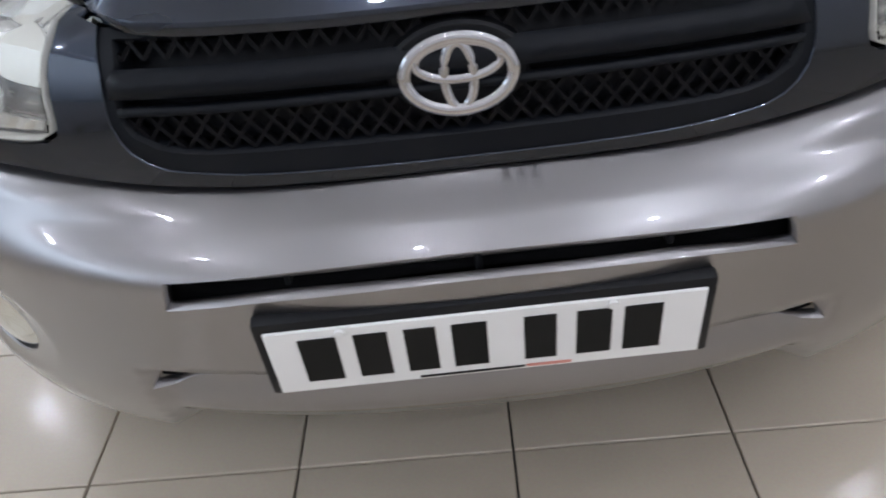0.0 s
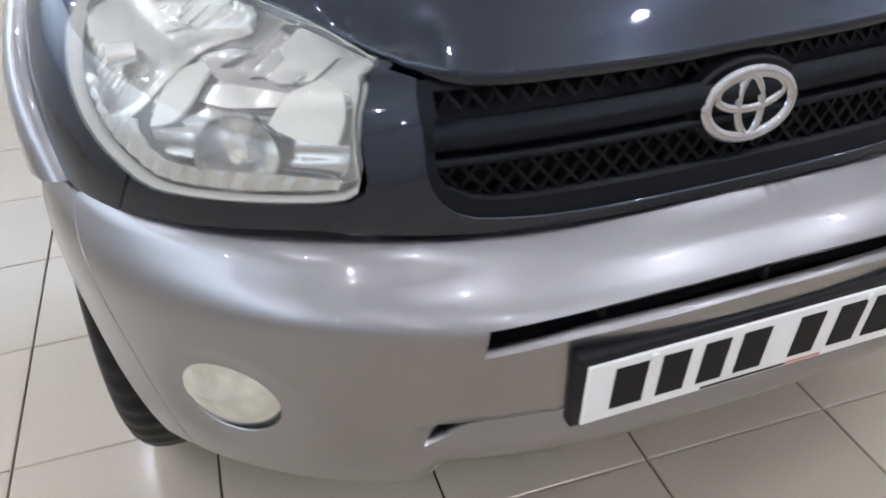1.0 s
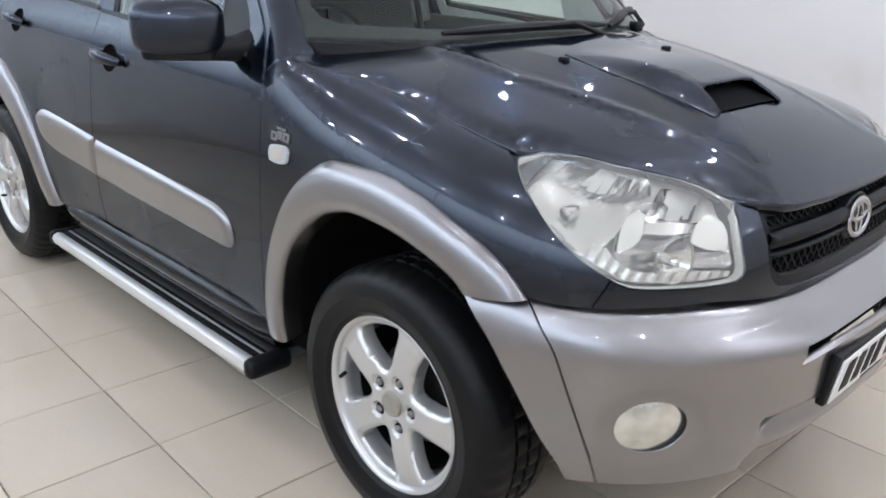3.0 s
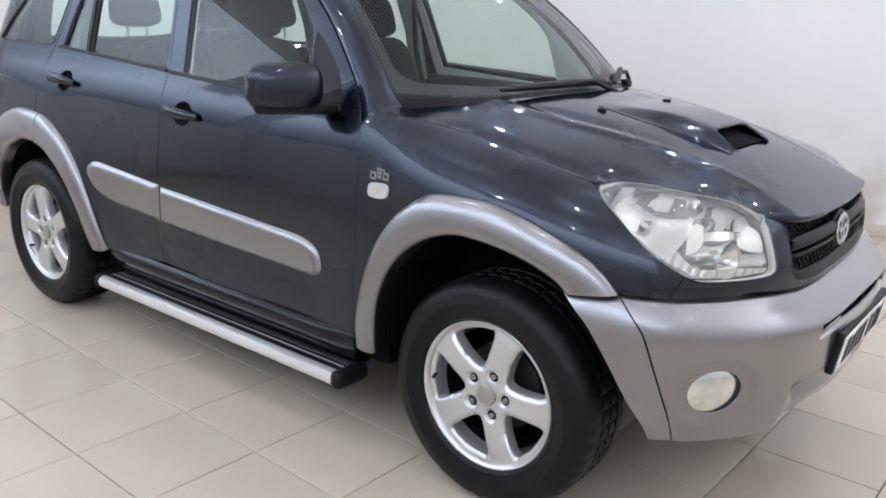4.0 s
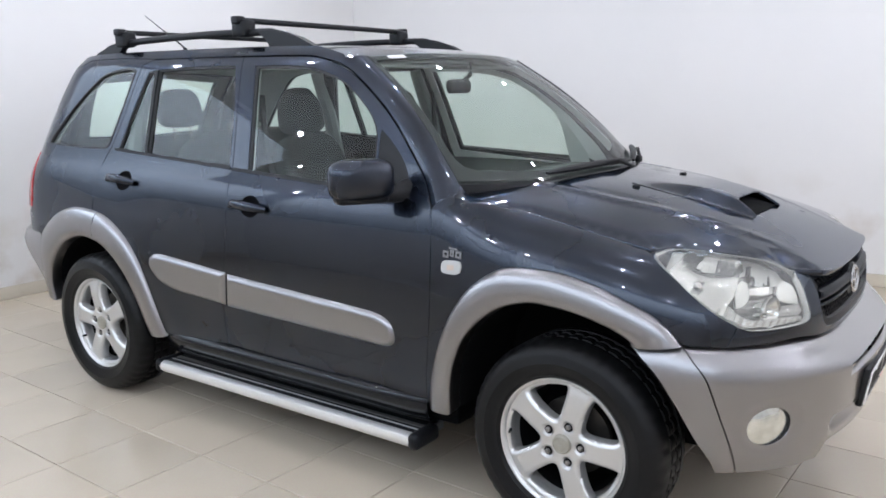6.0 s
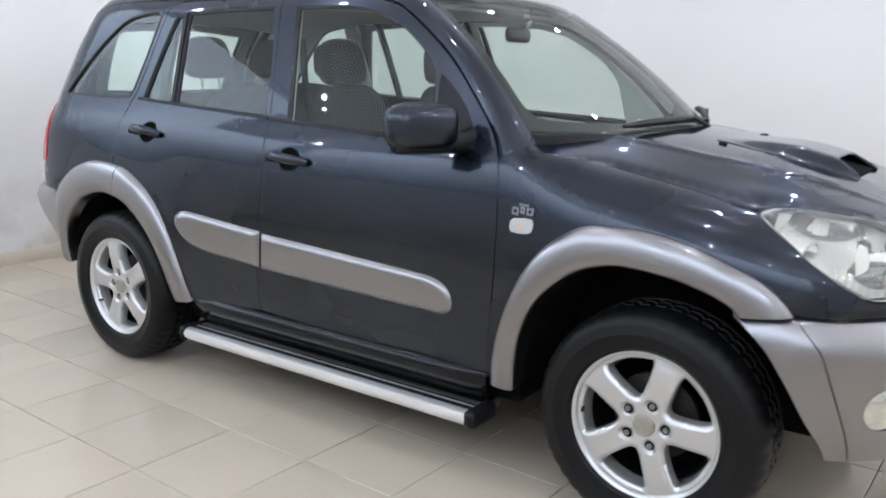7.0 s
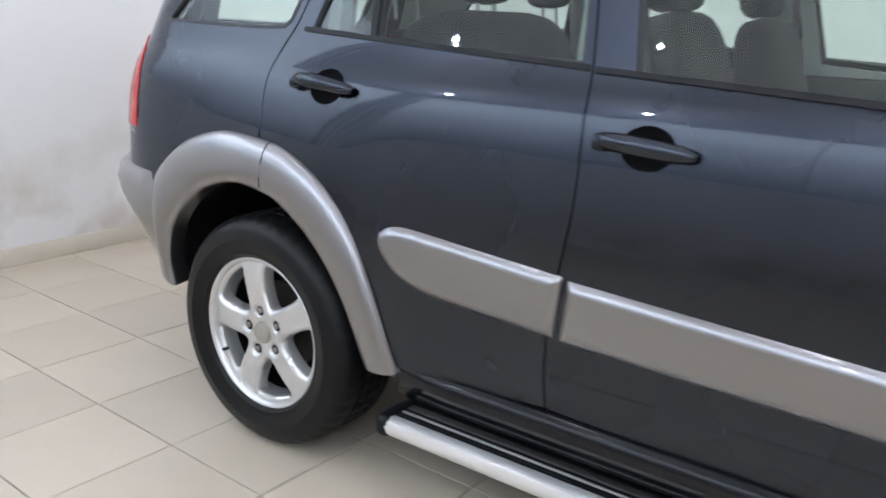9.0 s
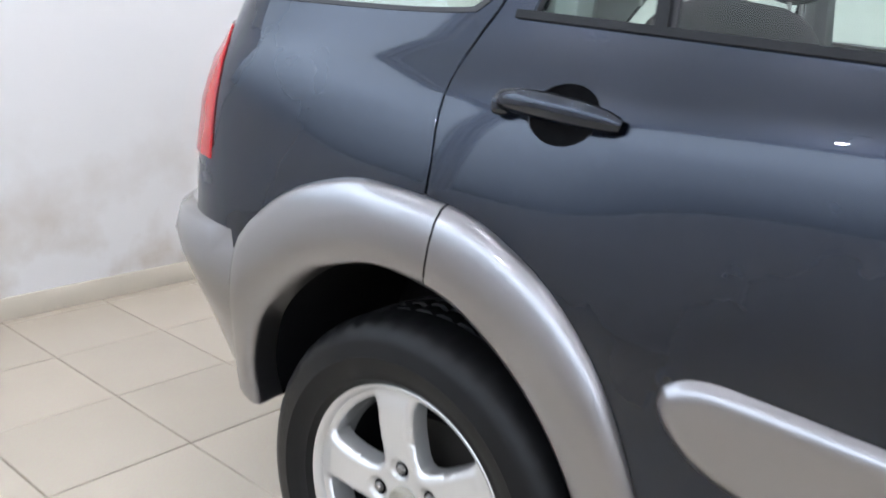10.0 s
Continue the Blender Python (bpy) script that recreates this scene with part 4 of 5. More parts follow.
# door handles
def handle(door_ob, s0, s1, zc, mir):
    c = (s0 + s1) / 2 + .008
    pts, rad = [], []
    for k in range(13):
        t = k / 12
        s = s0 + (s1 - s0) * t
        z = zc + .006 - .012 * (1 - t) + .012 * t * 0
        o = .008 + .026 * math.sin(math.pi * t) ** .6
        p = Vector(body(s, z)) + normal_at(body, s, z) * o
        if mir:
            p.x = -p.x
        pts.append(p)
        rad.append(.009 + .0075 * math.sin(math.pi * t) ** .5)
    part("door_handle", tube_bm(pts, rad, 12, scale_z=1.25), PAINT, door_ob, "body-coloured pull handle")
    for s in (s1 - .012,):
        p = Vector(body(s, zc)) + normal_at(body, s, zc) * .01
        if mir:
            p.x = -p.x
        part("lock_barrel", box_bm(p.x, p.y, p.z, .03, .034, .03, .010, 3), PAINT, door_ob)


for d, mir in zip(front_doors, (False, True)):
    handle(d, 1.352, 1.558, 1.0, mir)
for d, mir in zip(rear_doors, (False, True)):
    handle(d, 2.228, 2.432, 1.052, mir)

# mirrors
for d, sg in zip(front_doors, (-1, 1)):
    ang = radians(33) * sg
    bm = bmesh.new()
    n, m = 22, 11
    grid = []
    for j in range(m + 1):
        v = -math.pi / 2 + math.pi * j / m
        rowv = []
        for i in range(n):
            u = 2 * math.pi * i / n
            cx, cy, cz = math.cos(u) * math.cos(v), math.sin(u) * math.cos(v), math.sin(v)
            q = lambda a, e: math.copysign(abs(a) ** e, a)
            x, y, z = .118 * q(cx, .5), .062 * q(cy, .75), .072 * q(cz, .55)
            if y > 0:
                y *= .55
            rowv.append(bm.verts.new((x, y, z)))
        grid.append(rowv)
    for j in range(m):
        for i in range(n):
            bm.faces.new((grid[j][i], grid[j][(i + 1) % n], grid[j + 1][(i + 1) % n], grid[j + 1][i]))
    bmesh.ops.remove_doubles(bm, verts=bm.verts, dist=1e-4)
    T = Matrix.Translation((sg * .945, 1.525, 1.160)) @ Matrix.Rotation(ang, 4, "Z")
    bmesh.ops.transform(bm, matrix=T, verts=bm.verts)
    mirror = part("door_mirror", bm, PAINT, car, "body-coloured door mirror with a black base")
    bm = box_bm(0, 0, 0, .19, .075, .05, .018, 3, None)
    bmesh.ops.transform(bm, matrix=T @ Matrix.Translation((0, .0, -.058)), verts=bm.verts)
    part("mirror_base", bm, BLACK, mirror, "black plastic lower shell")
    part("mirror_arm", tube_bm([(sg * .775, 1.45, 1.115), (sg * .82, 1.46, 1.105), (sg * .88, 1.485, 1.105)], [.04, .034, .03], 12), BLACK, mirror, "black plastic foot")
    bm = box_bm(0, .033, 0, .17, .006, .09, .002)
    bmesh.ops.transform(bm, matrix=T, verts=bm.verts)
    part("mirror_glass", bm, CHROME, mirror, "silvered glass")

# badge and side repeater on the wing
for mir in (False, True):
    for s0, s1, z0, z1 in ((.407, .430, .908, .931), (.436, .452, .911, .933), (.457, .480, .906, .929)):
        panel("wing_badge", [(s0, z0), (s1, z0 + .002), (s1, z1 + .002), (s0, z1)], body, BADGE, car, "chrome badge lettering shapes", off=.005, thick=.006, step=.05, edge=.02, mirror=mir, holes=[[(s0 + .006, z0 + .007), (s1 - .006, z0 + .008), (s1 - .006, z1 - .006), (s0 + .006, z1 - .006)]])
    panel("badge_bar", [(.425, .934), (.458, .937), (.458, .943), (.425, .940)], body, BADGE, car, "thin chrome bar", off=.004, thick=.005, step=.05, edge=.02, mirror=mir)
    rp = panel("side_repeater", [(.408, .862), (.404, .884), (.410, .897), (.430, .9), (.472, .896), (.480, .888), (.482, .868), (.476, .856), (.452, .853), (.42, .855)], body, REPEAT, car, "clear side repeater lens", off=.009, thick=.012, step=.02, edge=.008, mirror=mir)
    panel("repeater_bulb", [(.43, .868), (.43, .886), (.458, .884), (.458, .866)], body, AMBER, rp, "faint orange bulb behind the lens", off=.0095, thick=.002, step=.05, edge=.02, mirror=mir)

# ---------------------------------------------------------------- headlamps


def bowl(name, centre, axis, radius, depth, material, parent, label):
    bm = bmesh.new()
    n, m = 40, 8
    rings = []
    for j in range(m + 1):
        r = radius * j / m
        rings.append([bm.verts.new((r * math.cos(2 * math.pi * i / n), r * math.sin(2 * math.pi * i / n), -depth * (1 - (j / m) ** 2))) for i in range(n)])
    for r0, r1 in zip(rings, rings[1:]):
        for i in range(n):
            bm.faces.new((r0[i], r0[(i + 1) % n], r1[(i + 1) % n], r1[i]))
    bmesh.ops.remove_doubles(bm, verts=bm.verts, dist=1e-5)
    q = Vector(axis).to_track_quat("Z", "Y").to_matrix().to_4x4()
    bmesh.ops.transform(bm, matrix=Matrix.Translation(centre) @ q, verts=bm.verts)
    return part(name, bm, material, parent, label)


for mir in (False, True):
    sg = 1 if mir else -1
    flipx = lambda p: Vector((abs(p[0]) * sg, p[1], p[2]))
    lampo = panel("headlamp", LAMP, body, LENS, car, "clear headlamp with chrome reflectors behind a bulging lens", off=.006, pane=True, step=.03, edge=.02, mirror=mir)
    c = (-.47, .865)
    inner = [(p[0] + (c[0] - p[0]) * .007, p[1] + (c[1] - p[1]) * .007) for p in LAMP]
    panel("lamp_rim", LAMP, body, LENSEDGE, lampo, "pale translucent lens edge", holes=[inner], off=.001, thick=.02, step=.1, edge=.02, mirror=mir)
    panel("lamp_housing", LAMP, body, PALEL, lampo, "pale reflector housing", off=-.050, thick=.01, step=.03, edge=.03, mirror=mir)
    ic = (-.368, .912)
    disc = []
    for k in range(48):
        a = 2 * math.pi * k / 48
        r = .092
        while not inside((ic[0] + r * 1.05 * math.cos(a), ic[1] + r * 1.05 * math.sin(a)), LAMP):
            r -= .002
        disc.append((ic[0] + r * math.cos(a), ic[1] + r * math.sin(a)))
    dist = lambda s, z: math.hypot(s - ic[0], z - ic[1])
    panel("indicator_reflector", disc, body, REFLV, lampo, "round ribbed indicator reflector", off=-.016, thick=.004, step=.0042, edge=.008, mirror=mir,
          lift=lambda s, z: -.026 * max(0, 1 - (dist(s, z) / .082) ** 2) + .0006 * math.sin(s * 520) * min(1, dist(s, z) / .03))
    p2 = flipx(Vector(body(*ic)) - normal_at(body, *ic) * .030)
    part("indicator_bulb", lathe_bm([(.0005, .018), (.012, .014), (.014, 0), (.014, -.02), (.0005, -.022)], 20, "x"), CHROME, lampo, "silvered indicator bulb").location = p2
    main = [(-.448, .905), (-.452, .86), (-.458, .83), (-.48, .80), (-.53, .785), (-.640, .782), (-.652, .80), (-.638, .862), (-.615, .888), (-.574, .905), (-.55, .922), (-.50, .932), (-.46, .928)]
    panel("main_reflector", main, body, DARKR, lampo, "deep main reflector with recess shade in its darker metal", off=-.010, thick=.004, step=.007, edge=.010, mirror=mir,
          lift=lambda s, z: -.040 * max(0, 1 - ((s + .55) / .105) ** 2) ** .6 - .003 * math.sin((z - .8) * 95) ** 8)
    panel("side_mirror", [(-.458, .840), (-.480, .848), (-.492, .870), (-.486, .905), (-.470, .912), (-.456, .900)], body, PALEL, lampo, "pale flat reflector", off=-.018, thick=.006, step=.02, edge=.012, mirror=mir)
    panel("inner_bezel", [(-.572, .852), (-.60, .836), (-.638, .828), (-.636, .856), (-.618, .882), (-.585, .898), (-.574, .885)], body, PALEL, lampo, "pale flat inner panel", off=-.016, thick=.006, step=.03, edge=.015, mirror=mir)
    panel("reflector_shelf", [(-.492, .893), (-.572, .886), (-.572, .872), (-.53, .868), (-.492, .876)], body, REFL, lampo, "bright curved reflector shelf", off=-.016, thick=.020, step=.01, edge=.01, mirror=mir,
          lift=lambda s, z: -.012 * ((s + .532) / .04) ** 2)
    bp = flipx(Vector(body(-.552, .818)) - normal_at(body, -.552, .818) * .022)
    bowl("dipped_reflector", bp, (sg * .25, -1, .12), .046, .030, REFL, lampo, "round lower reflector")
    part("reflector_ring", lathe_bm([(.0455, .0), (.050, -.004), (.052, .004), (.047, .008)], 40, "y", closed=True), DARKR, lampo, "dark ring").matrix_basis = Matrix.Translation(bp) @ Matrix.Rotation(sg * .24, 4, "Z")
    part("bulb_shield", lathe_bm([(.0005, -.010), (.009, -.008), (.012, .0), (.012, .03), (.0005, .032)], 20, "y"), CHROME, lampo, "chrome bulb shield").location = bp
    panel("lower_reflector", [(-.345, .880), (-.362, .866), (-.412, .824), (-.447, .801), (-.482, .782), (-.56, .776), (-.645, .775), (-.648, .786), (-.58, .796), (-.49, .802), (-.458, .822), (-.44, .846), (-.40, .842), (-.36, .880)], body, REFLV, lampo, "faceted lower reflector",
          off=-.014, thick=.006, step=.0052, edge=.008, mirror=mir, lift=lambda s, z: .0022 * math.sin(s * 290 + 90 * z))
    # fog lamp
    dome = lambda s, z: .10 * (s + .512) + .012 * max(0, 1 - ((s + .512) / .060) ** 2 - ((z - .485) / .064) ** 2)
    fog = panel("fog_lamp", ring(-.512, .485, .0555, .0595), bumper, FOGG, car, "oval patterned-glass fog lamp", off=-.014, thick=.004, step=.006, edge=.008, mirror=mir, lift=dome)
    panel("fog_surround", ring(-.512, .485, .072, .076), bumper, WELL, fog, "dark lamp housing", off=-.066, thick=.004, step=.03, edge=.02, mirror=mir)
    panel("fog_bezel", ring(-.512, .485, .0585, .0625), bumper, BLACK, fog, "black lamp edge", holes=[ring(-.512, .485, .0550, .0590)], off=-.010, thick=.05, step=.03, edge=.01, mirror=mir)

# ---------------------------------------------------------------- grille
grille = panel("grille", grille_edge + [(-1.02, .889)], body, GREYP, car, "dark grey plastic grille with diamond mesh and chrome emblem",
               holes=[], off=-.045, thick=.006, step=.08, edge=.03)
mid_r = [(-.704, .877), (-.716, .853), (-.724, .80), (-.736, .770), (-.757, .753), (-.80, .744), (-1.02, .741)]
inner_edge = mid_r + [(-2.04 - s, z) for s, z in reversed(mid_r[:-1])] + [(-1.02, .885)]
panel("grille_frame", grille_edge + [(-1.02, .891)], body, GREYP, grille, holes=[inner_edge], off=-.004, thick=.04, step=.05, edge=.02)


def bar_poly(z0, z1, s0=-.716):
    return [(s0, z0), (-1.02, z0), (-2.04 - s0, z0), (-2.04 - s0, z1), (-1.02, z1), (s0, z1)]


panel("grille_bar", bar_poly(.8145, .847), body, GREYP, grille, "broad centre bar", off=-.004, thick=.03, step=.015, edge=.03, lift=lambda s, z: .010 * math.sin(math.pi * min(max((z - .8145) / .0325, 0), 1)) ** .5)
panel("grille_blade", bar_poly(.794, .804, -.722), body, GREYP, grille, "thin lower bar", off=-.006, thick=.025, step=.01, edge=.03, lift=lambda s, z: .005 * math.sin(math.pi * min(max((z - .794) / .010, 0), 1)) ** .5)
bm = bmesh.new()


def mesh_bar(p, q):
    a, b = Vector(p), Vector(q)
    d = (b - a).normalized()
    u = Vector((0, -1, 0))
    v = d.cross(u).normalized() * .0024
    w = Vector((0, .010, 0))
    vs = [bm.verts.new(a + v), bm.verts.new(a - v), bm.verts.new(b - v), bm.verts.new(b + v), bm.verts.new(a + v + w), bm.verts.new(a - v + w), bm.verts.new(b - v + w), bm.verts.new(b + v + w)]
    for f in ((0, 1, 2, 3), (0, 4, 5, 1), (3, 2, 6, 7), (0, 3, 7, 4), (1, 5, 6, 2)):
        bm.faces.new([vs[i] for i in f])


def at_front(x, z):
    n = 2.9
    w = half(-.9, z)
    y = YF - (YF - NOSE(z)) * (1 - (abs(x) / w) ** n) ** (1 / n)
    return Vector((x, y + .016, z))


PITCH, RISE = .027, .0165
for z0, cnt in ((.850, 2), (.744, 3)):
    for j in range(cnt):
        for i in range(-18, 19):
            x = i * PITCH + (PITCH / 2 if j % 2 else 0)
            if abs(x) > .412 - (.03 if z0 < .8 and j == 0 else 0):
                continue
            z = z0 + RISE * j
            for sx in (-1, 1):
                a, b = at_front(x, z), at_front(x + sx * PITCH / 2, z + RISE)
                mesh_bar(a, b)
tagged(part("grille_mesh", bm, MESHB, grille, "black diamond mesh", smooth=False), kind="stuff")
# emblem
ec = at_front(0, .812) + Vector((0, -.016, 0))
tilt = Matrix.Rotation(radians(-6), 4, "X")
part("emblem_pad", lathe_bm([(.0005, -.004), (.07, -.004), (.074, .0), (.074, .02), (.0005, .02)], 40, "y"), BLACK, grille, "black oval backing").matrix_basis = Matrix.Translation(ec + Vector((0, .014, 0))) @ Matrix.Diagonal((1.08, 1, .76, 1))


def oval(cx, cz, rx, rz, r, name, flat=.55):
    pts = [(cx + rx * math.cos(2 * math.pi * k / 48), 0, cz + rz * math.sin(2 * math.pi * k / 48)) for k in range(48)]
    bm = bmesh.new()
    rings = []
    for k in range(48):
        p = Vector(pts[k])
        d = (Vector(pts[(k + 1) % 48]) - Vector(pts[k - 1])).normalized()
        o = Vector((0, -1, 0))
        a = d.cross(o).normalized()
        rings.append([bm.verts.new(p + a * r * math.cos(t) + o * r * flat * math.sin(t)) for t in [2 * math.pi * i / 10 for i in range(10)]])
    for k in range(48):
        r0, r1 = rings[k], rings[(k + 1) % 48]
        for i in range(10):
            bm.faces.new((r0[i], r0[(i + 1) % 10], r1[(i + 1) % 10], r1[i]))
    ob = part(name, bm, EMBLEM, grille, "chrome oval")
    ob.matrix_basis = Matrix.Translation(ec) @ tilt
    return ob


oval(0, 0, .0605, .041, .0075, "emblem_ring")
oval(0, .0155, .047, .021, .0058, "emblem_ring")
oval(0, -.002, .0165, .037, .0055, "emblem_ring")

# ---------------------------------------------------------------- number plate
LEAN = Matrix.Translation((0, -.006, .566)) @ Matrix.Rotation(radians(8), 4, "X") @ Matrix.Translation((0, .006, -.566))


def leaning(bm):
    bmesh.ops.transform(bm, matrix=LEAN, verts=bm.verts)
    return bm


plate = part("number_plate", leaning(box_bm(0, -.003, .5115, .52, .005, .111, .0018, 1)), PLATE, car, "white number plate in a black holder")
part("plate_holder", leaning(box_bm(0, .010, .514, .546, .022, .131, .006)), BLACK, plate, "black plate holder")
x = -.226
for wch, gap in ((.054, .012), (.048, .012), (.045, .011), (.050, .036), (.046, .016), (.050, .006), (.054, 0)):
    part("plate_mark", leaning(box_bm(x + wch / 2, -.0062, .514, wch * .84, .0016, .077, .0006, 1)), INK, plate, "plain black bar")
    x += wch + gap
part("plate_print", leaning(box_bm(-.02, -.0062, .4625, .13, .0014, .003)), INK, plate, "thin line of small print", smooth=False)
part("plate_print", leaning(box_bm(.075, -.0062, .4630, .055, .0014, .004)), REDINK, plate, "thin red line of small print", smooth=False)
for x in (-.17, .15):
    bm = lathe_bm([(.0005, -.003), (.006, -.0025), (.007, 0), (.007, .002)], 14, "y")
    bmesh.ops.translate(bm, vec=(x, -.006, .5575), verts=bm.verts)
    part("plate_screw", leaning(bm), PLATE, plate)

# ---------------------------------------------------------------- wheels


C36, S36 = math.cos(radians(36)), math.sin(radians(36))


def beside_spoke(t, w):
    """A point on the flank of a spoke, seen from the middle line of the opening beside it."""
    return (-S36 * t + C36 * w, C36 * t + S36 * w)


def soften(line, times):
    """Rounds an open line by cutting its corners; the ends stay."""
    for _ in range(times):
        out = [line[0]]
        for a, b in zip(line, line[1:]):
            out += [(a[0] * .75 + b[0] * .25, a[1] * .75 + b[1] * .25), (a[0] * .25 + b[0] * .75, a[1] * .25 + b[1] * .75)]
        line = out + [line[-1]]
    return line


flank = soften([(0, .082), (-.004, .082), (-.008, .0835), beside_spoke(.086, .0395), beside_spoke(.100, .039), beside_spoke(.130, .039), beside_spoke(.155, .0405), beside_spoke(.170, .0425), beside_spoke(.181, .0440)]
               + [(-.1975 * math.sin(radians(a)), .1975 * math.cos(radians(a))) for a in (21, 18, 13, 6)] + [(0, .1975)], 2)
flank = [(x * C36 + y * S36, -x * S36 + y * C36) for x, y in flank]
FLANK = np.array(flank + [(-x, y) for x, y in reversed(flank)])
SPOKE_HALF = [(-.01, 0), (0, 0)] + flank + [(.211 * S36, .211 * C36), (0, .215), (-.01, .215)]
SPOKE_FACE = curve([(0, .002), (.04, .0), (.09, -.006), (.14, -.009), (.18, -.006), (.20, -.001), (.213, .001)])


def spoke_depth(u, v):
    """How far back the cast face lies: rounded flanks, and a sunk pocket round each nut."""
    d = np.hypot(FLANK[:, 0] - u, FLANK[:, 1] - v).min()
    a = abs(math.atan2(u, v))
    t = min(d / .017, 1) if math.hypot(u, v) > .1985 or a > .628 or inside((abs(u), v), SPOKE_HALF) else max(-.2, -d / .017)
    k = min(max((.0215 - math.hypot(u, v - .064)) / .006, 0), 1)
    return SPOKE_FACE(math.hypot(u, v)) + .011 * (1 - t) ** 2 + .009 * k * k * (3 - 2 * k)


def spoke_mesh():
    rim_arc = [(.211 * math.sin(radians(a)), .211 * math.cos(radians(a))) for a in (36, 27, 18, 9, 0, -9, -18, -27, -36)]
    outline_s = [(0, 0)] + flank + rim_arc + [(-x, y) for x, y in reversed(flank)]
    vs, tris = net(outline_s, [], .0062, .008)
    front = [Vector((spoke_depth(v[0], v[1]), v[0], v[1])) for v in vs]
    norm = []
    for v in vs:
        e = .0015
        gu = (spoke_depth(v[0] + e, v[1]) - spoke_depth(v[0] - e, v[1])) / (2 * e)
        gv = (spoke_depth(v[0], v[1] + e) - spoke_depth(v[0], v[1] - e)) / (2 * e)
        norm.append(Vector((-1, gu, gv)).normalized())
    faces, lnorm, seen = [], [], set()
    for a, b, c in tris:
        if (front[b] - front[a]).cross(front[c] - front[a]).x > 0:
            b, c = c, b
        faces.append((a, b, c))
        lnorm += [norm[a], norm[b], norm[c]]
        seen |= {(a, b), (b, c), (c, a)}
    N = len(front)
    verts = front + [p + Vector((.036, 0, 0)) for p in front]
    for a, b in sorted(seen):
        if (b, a) not in seen:
            q = (b, a, a + N, b + N)
            g = (verts[a] - verts[b]).cross(verts[a + N] - verts[a]).normalized()
            faces.append(q)
            lnorm += [(g + norm[b]).normalized(), (g + norm[a]).normalized(), g, g]
    ob = mesh_ob("spoke", verts, faces, ALLOY, normals=lnorm)
    me = ob.data
    bpy.data.objects.remove(ob)
    return me


SPOKE = spoke_mesh()


def wheel(cx, cy, cz, spin, outer):
    """A tyre on a five-spoke alloy rim; outer is the side, -1 or 1, that faces out."""
    w = tagged(new("wheel"), "five-spoke silver alloy wheel with a black road tyre")
    w.parent = car
    w.location = Vector((cx, cy, cz)) - car.location
    if outer > 0:
        w.rotation_euler = (0, 0, math.pi)
    M = Matrix.Rotation(spin, 4, "X")

    def add(name, bm, material, label=""):
        bmesh.ops.transform(bm, matrix=M, verts=bm.verts)
        ob = part(name, bm, material, None, label)
        ob.parent = w
        return ob
    R = .342
    prof = [(.216, .0), (.222, -.012), (.230, -.018), (.234, -.0225), (.238, -.022), (.250, -.029), (.272, -.034), (.276, -.0355), (.280, -.034), (.300, -.031), (.316, -.024), (.328, -.013), (.336, .0), (R - .002, .014), (R, .026), (R, .060), (R - .008, .062), (R - .008, .070), (R, .072), (R + .001, .105),
            (R - .008, .107), (R - .008, .116), (R + .001, .118), (R, .152), (R - .008, .154), (R - .008, .162), (R, .164), (R - .002, .20), (.331, .224), (.30, .245), (.24, .245), (.216, .225), (.216, .0)]
    bm = bmesh.new()
    seg = 180
    rings = []
    for r, a in prof:
        rg = []
        for k in range(seg):
            t = 2 * math.pi * k / seg
            rr = r - (.0045 if r > .327 and (a < .058 or a > .166) and k % 4 == 0 else 0) - (.007 if r > .338 and .07 < a < .155 and k % 4 == 2 else 0)
            rg.append(bm.verts.new((a if a < .05 else a * .9, rr * math.cos(t), rr * math.sin(t))))
        rings.append(rg)
    for r0, r1 in zip(rings, rings[1:]):
        for k in range(seg):
            bm.faces.new((r0[k], r0[(k + 1) % seg], r1[(k + 1) % seg], r1[k]))
    bmesh.ops.remove_doubles(bm, verts=bm.verts, dist=1e-5)
    add("tyre", bm, RUBBER, "black road tyre")
    add("rim", lathe_bm([(.218, .004), (.2255, -.004), (.2265, -.010), (.222, -.014), (.215, -.011), (.2105, -.003), (.207, .012), (.203, .030), (.192, .06), (.188, .2)], 72), ALLOY, "silver alloy rim")
    for i in range(5):
        a = 2 * math.pi * i / 5
        ob = new("spoke", SPOKE)
        ob.parent = w
        ob.matrix_basis = Matrix.Rotation(spin + a, 4, "X")
        bm = lathe_bm([(.0005, -.012), (.006, -.012), (.0095, -.008), (.0105, .002)], 6)
        bmesh.ops.transform(bm, matrix=Matrix.Rotation(a, 4, "X") @ Matrix.Translation((.008, 0, .064)), verts=bm.verts)
        add("wheel_nut", bm, STEEL, "steel wheel nut")
        bm = lathe_bm([(.0005, .0), (.0155, .0)], 20)
        bmesh.ops.transform(bm, matrix=Matrix.Rotation(a, 4, "X") @ Matrix.Translation((.0045, 0, .064)), verts=bm.verts)
        add("nut_recess", bm, WELL, "dark nut hole")
    add("hub_cap", lathe_bm([(.0005, -.011), (.018, -.010), (.024, -.0085), (.026, -.0095), (.031, -.007), (.034, .000), (.034, .02)], 30), CAPM, "dull metal centre cap")
    add("brake_disc", lathe_bm([(.0005, .085), (.13, .085), (.13, .105), (.0005, .105)], 48), DISC, "dull iron brake disc")
    add("inner_barrel", lathe_bm([(.186, .05), (.182, .19), (.10, .20), (.0005, .20)], 48), WELL, "dark inner barrel")
    bm = tube_bm([(.010, .0, .196), (-.012, .0, .188)], .0055, 8)
    bmesh.ops.transform(bm, matrix=Matrix.Rotation(radians(-108), 4, "X"), verts=bm.verts)
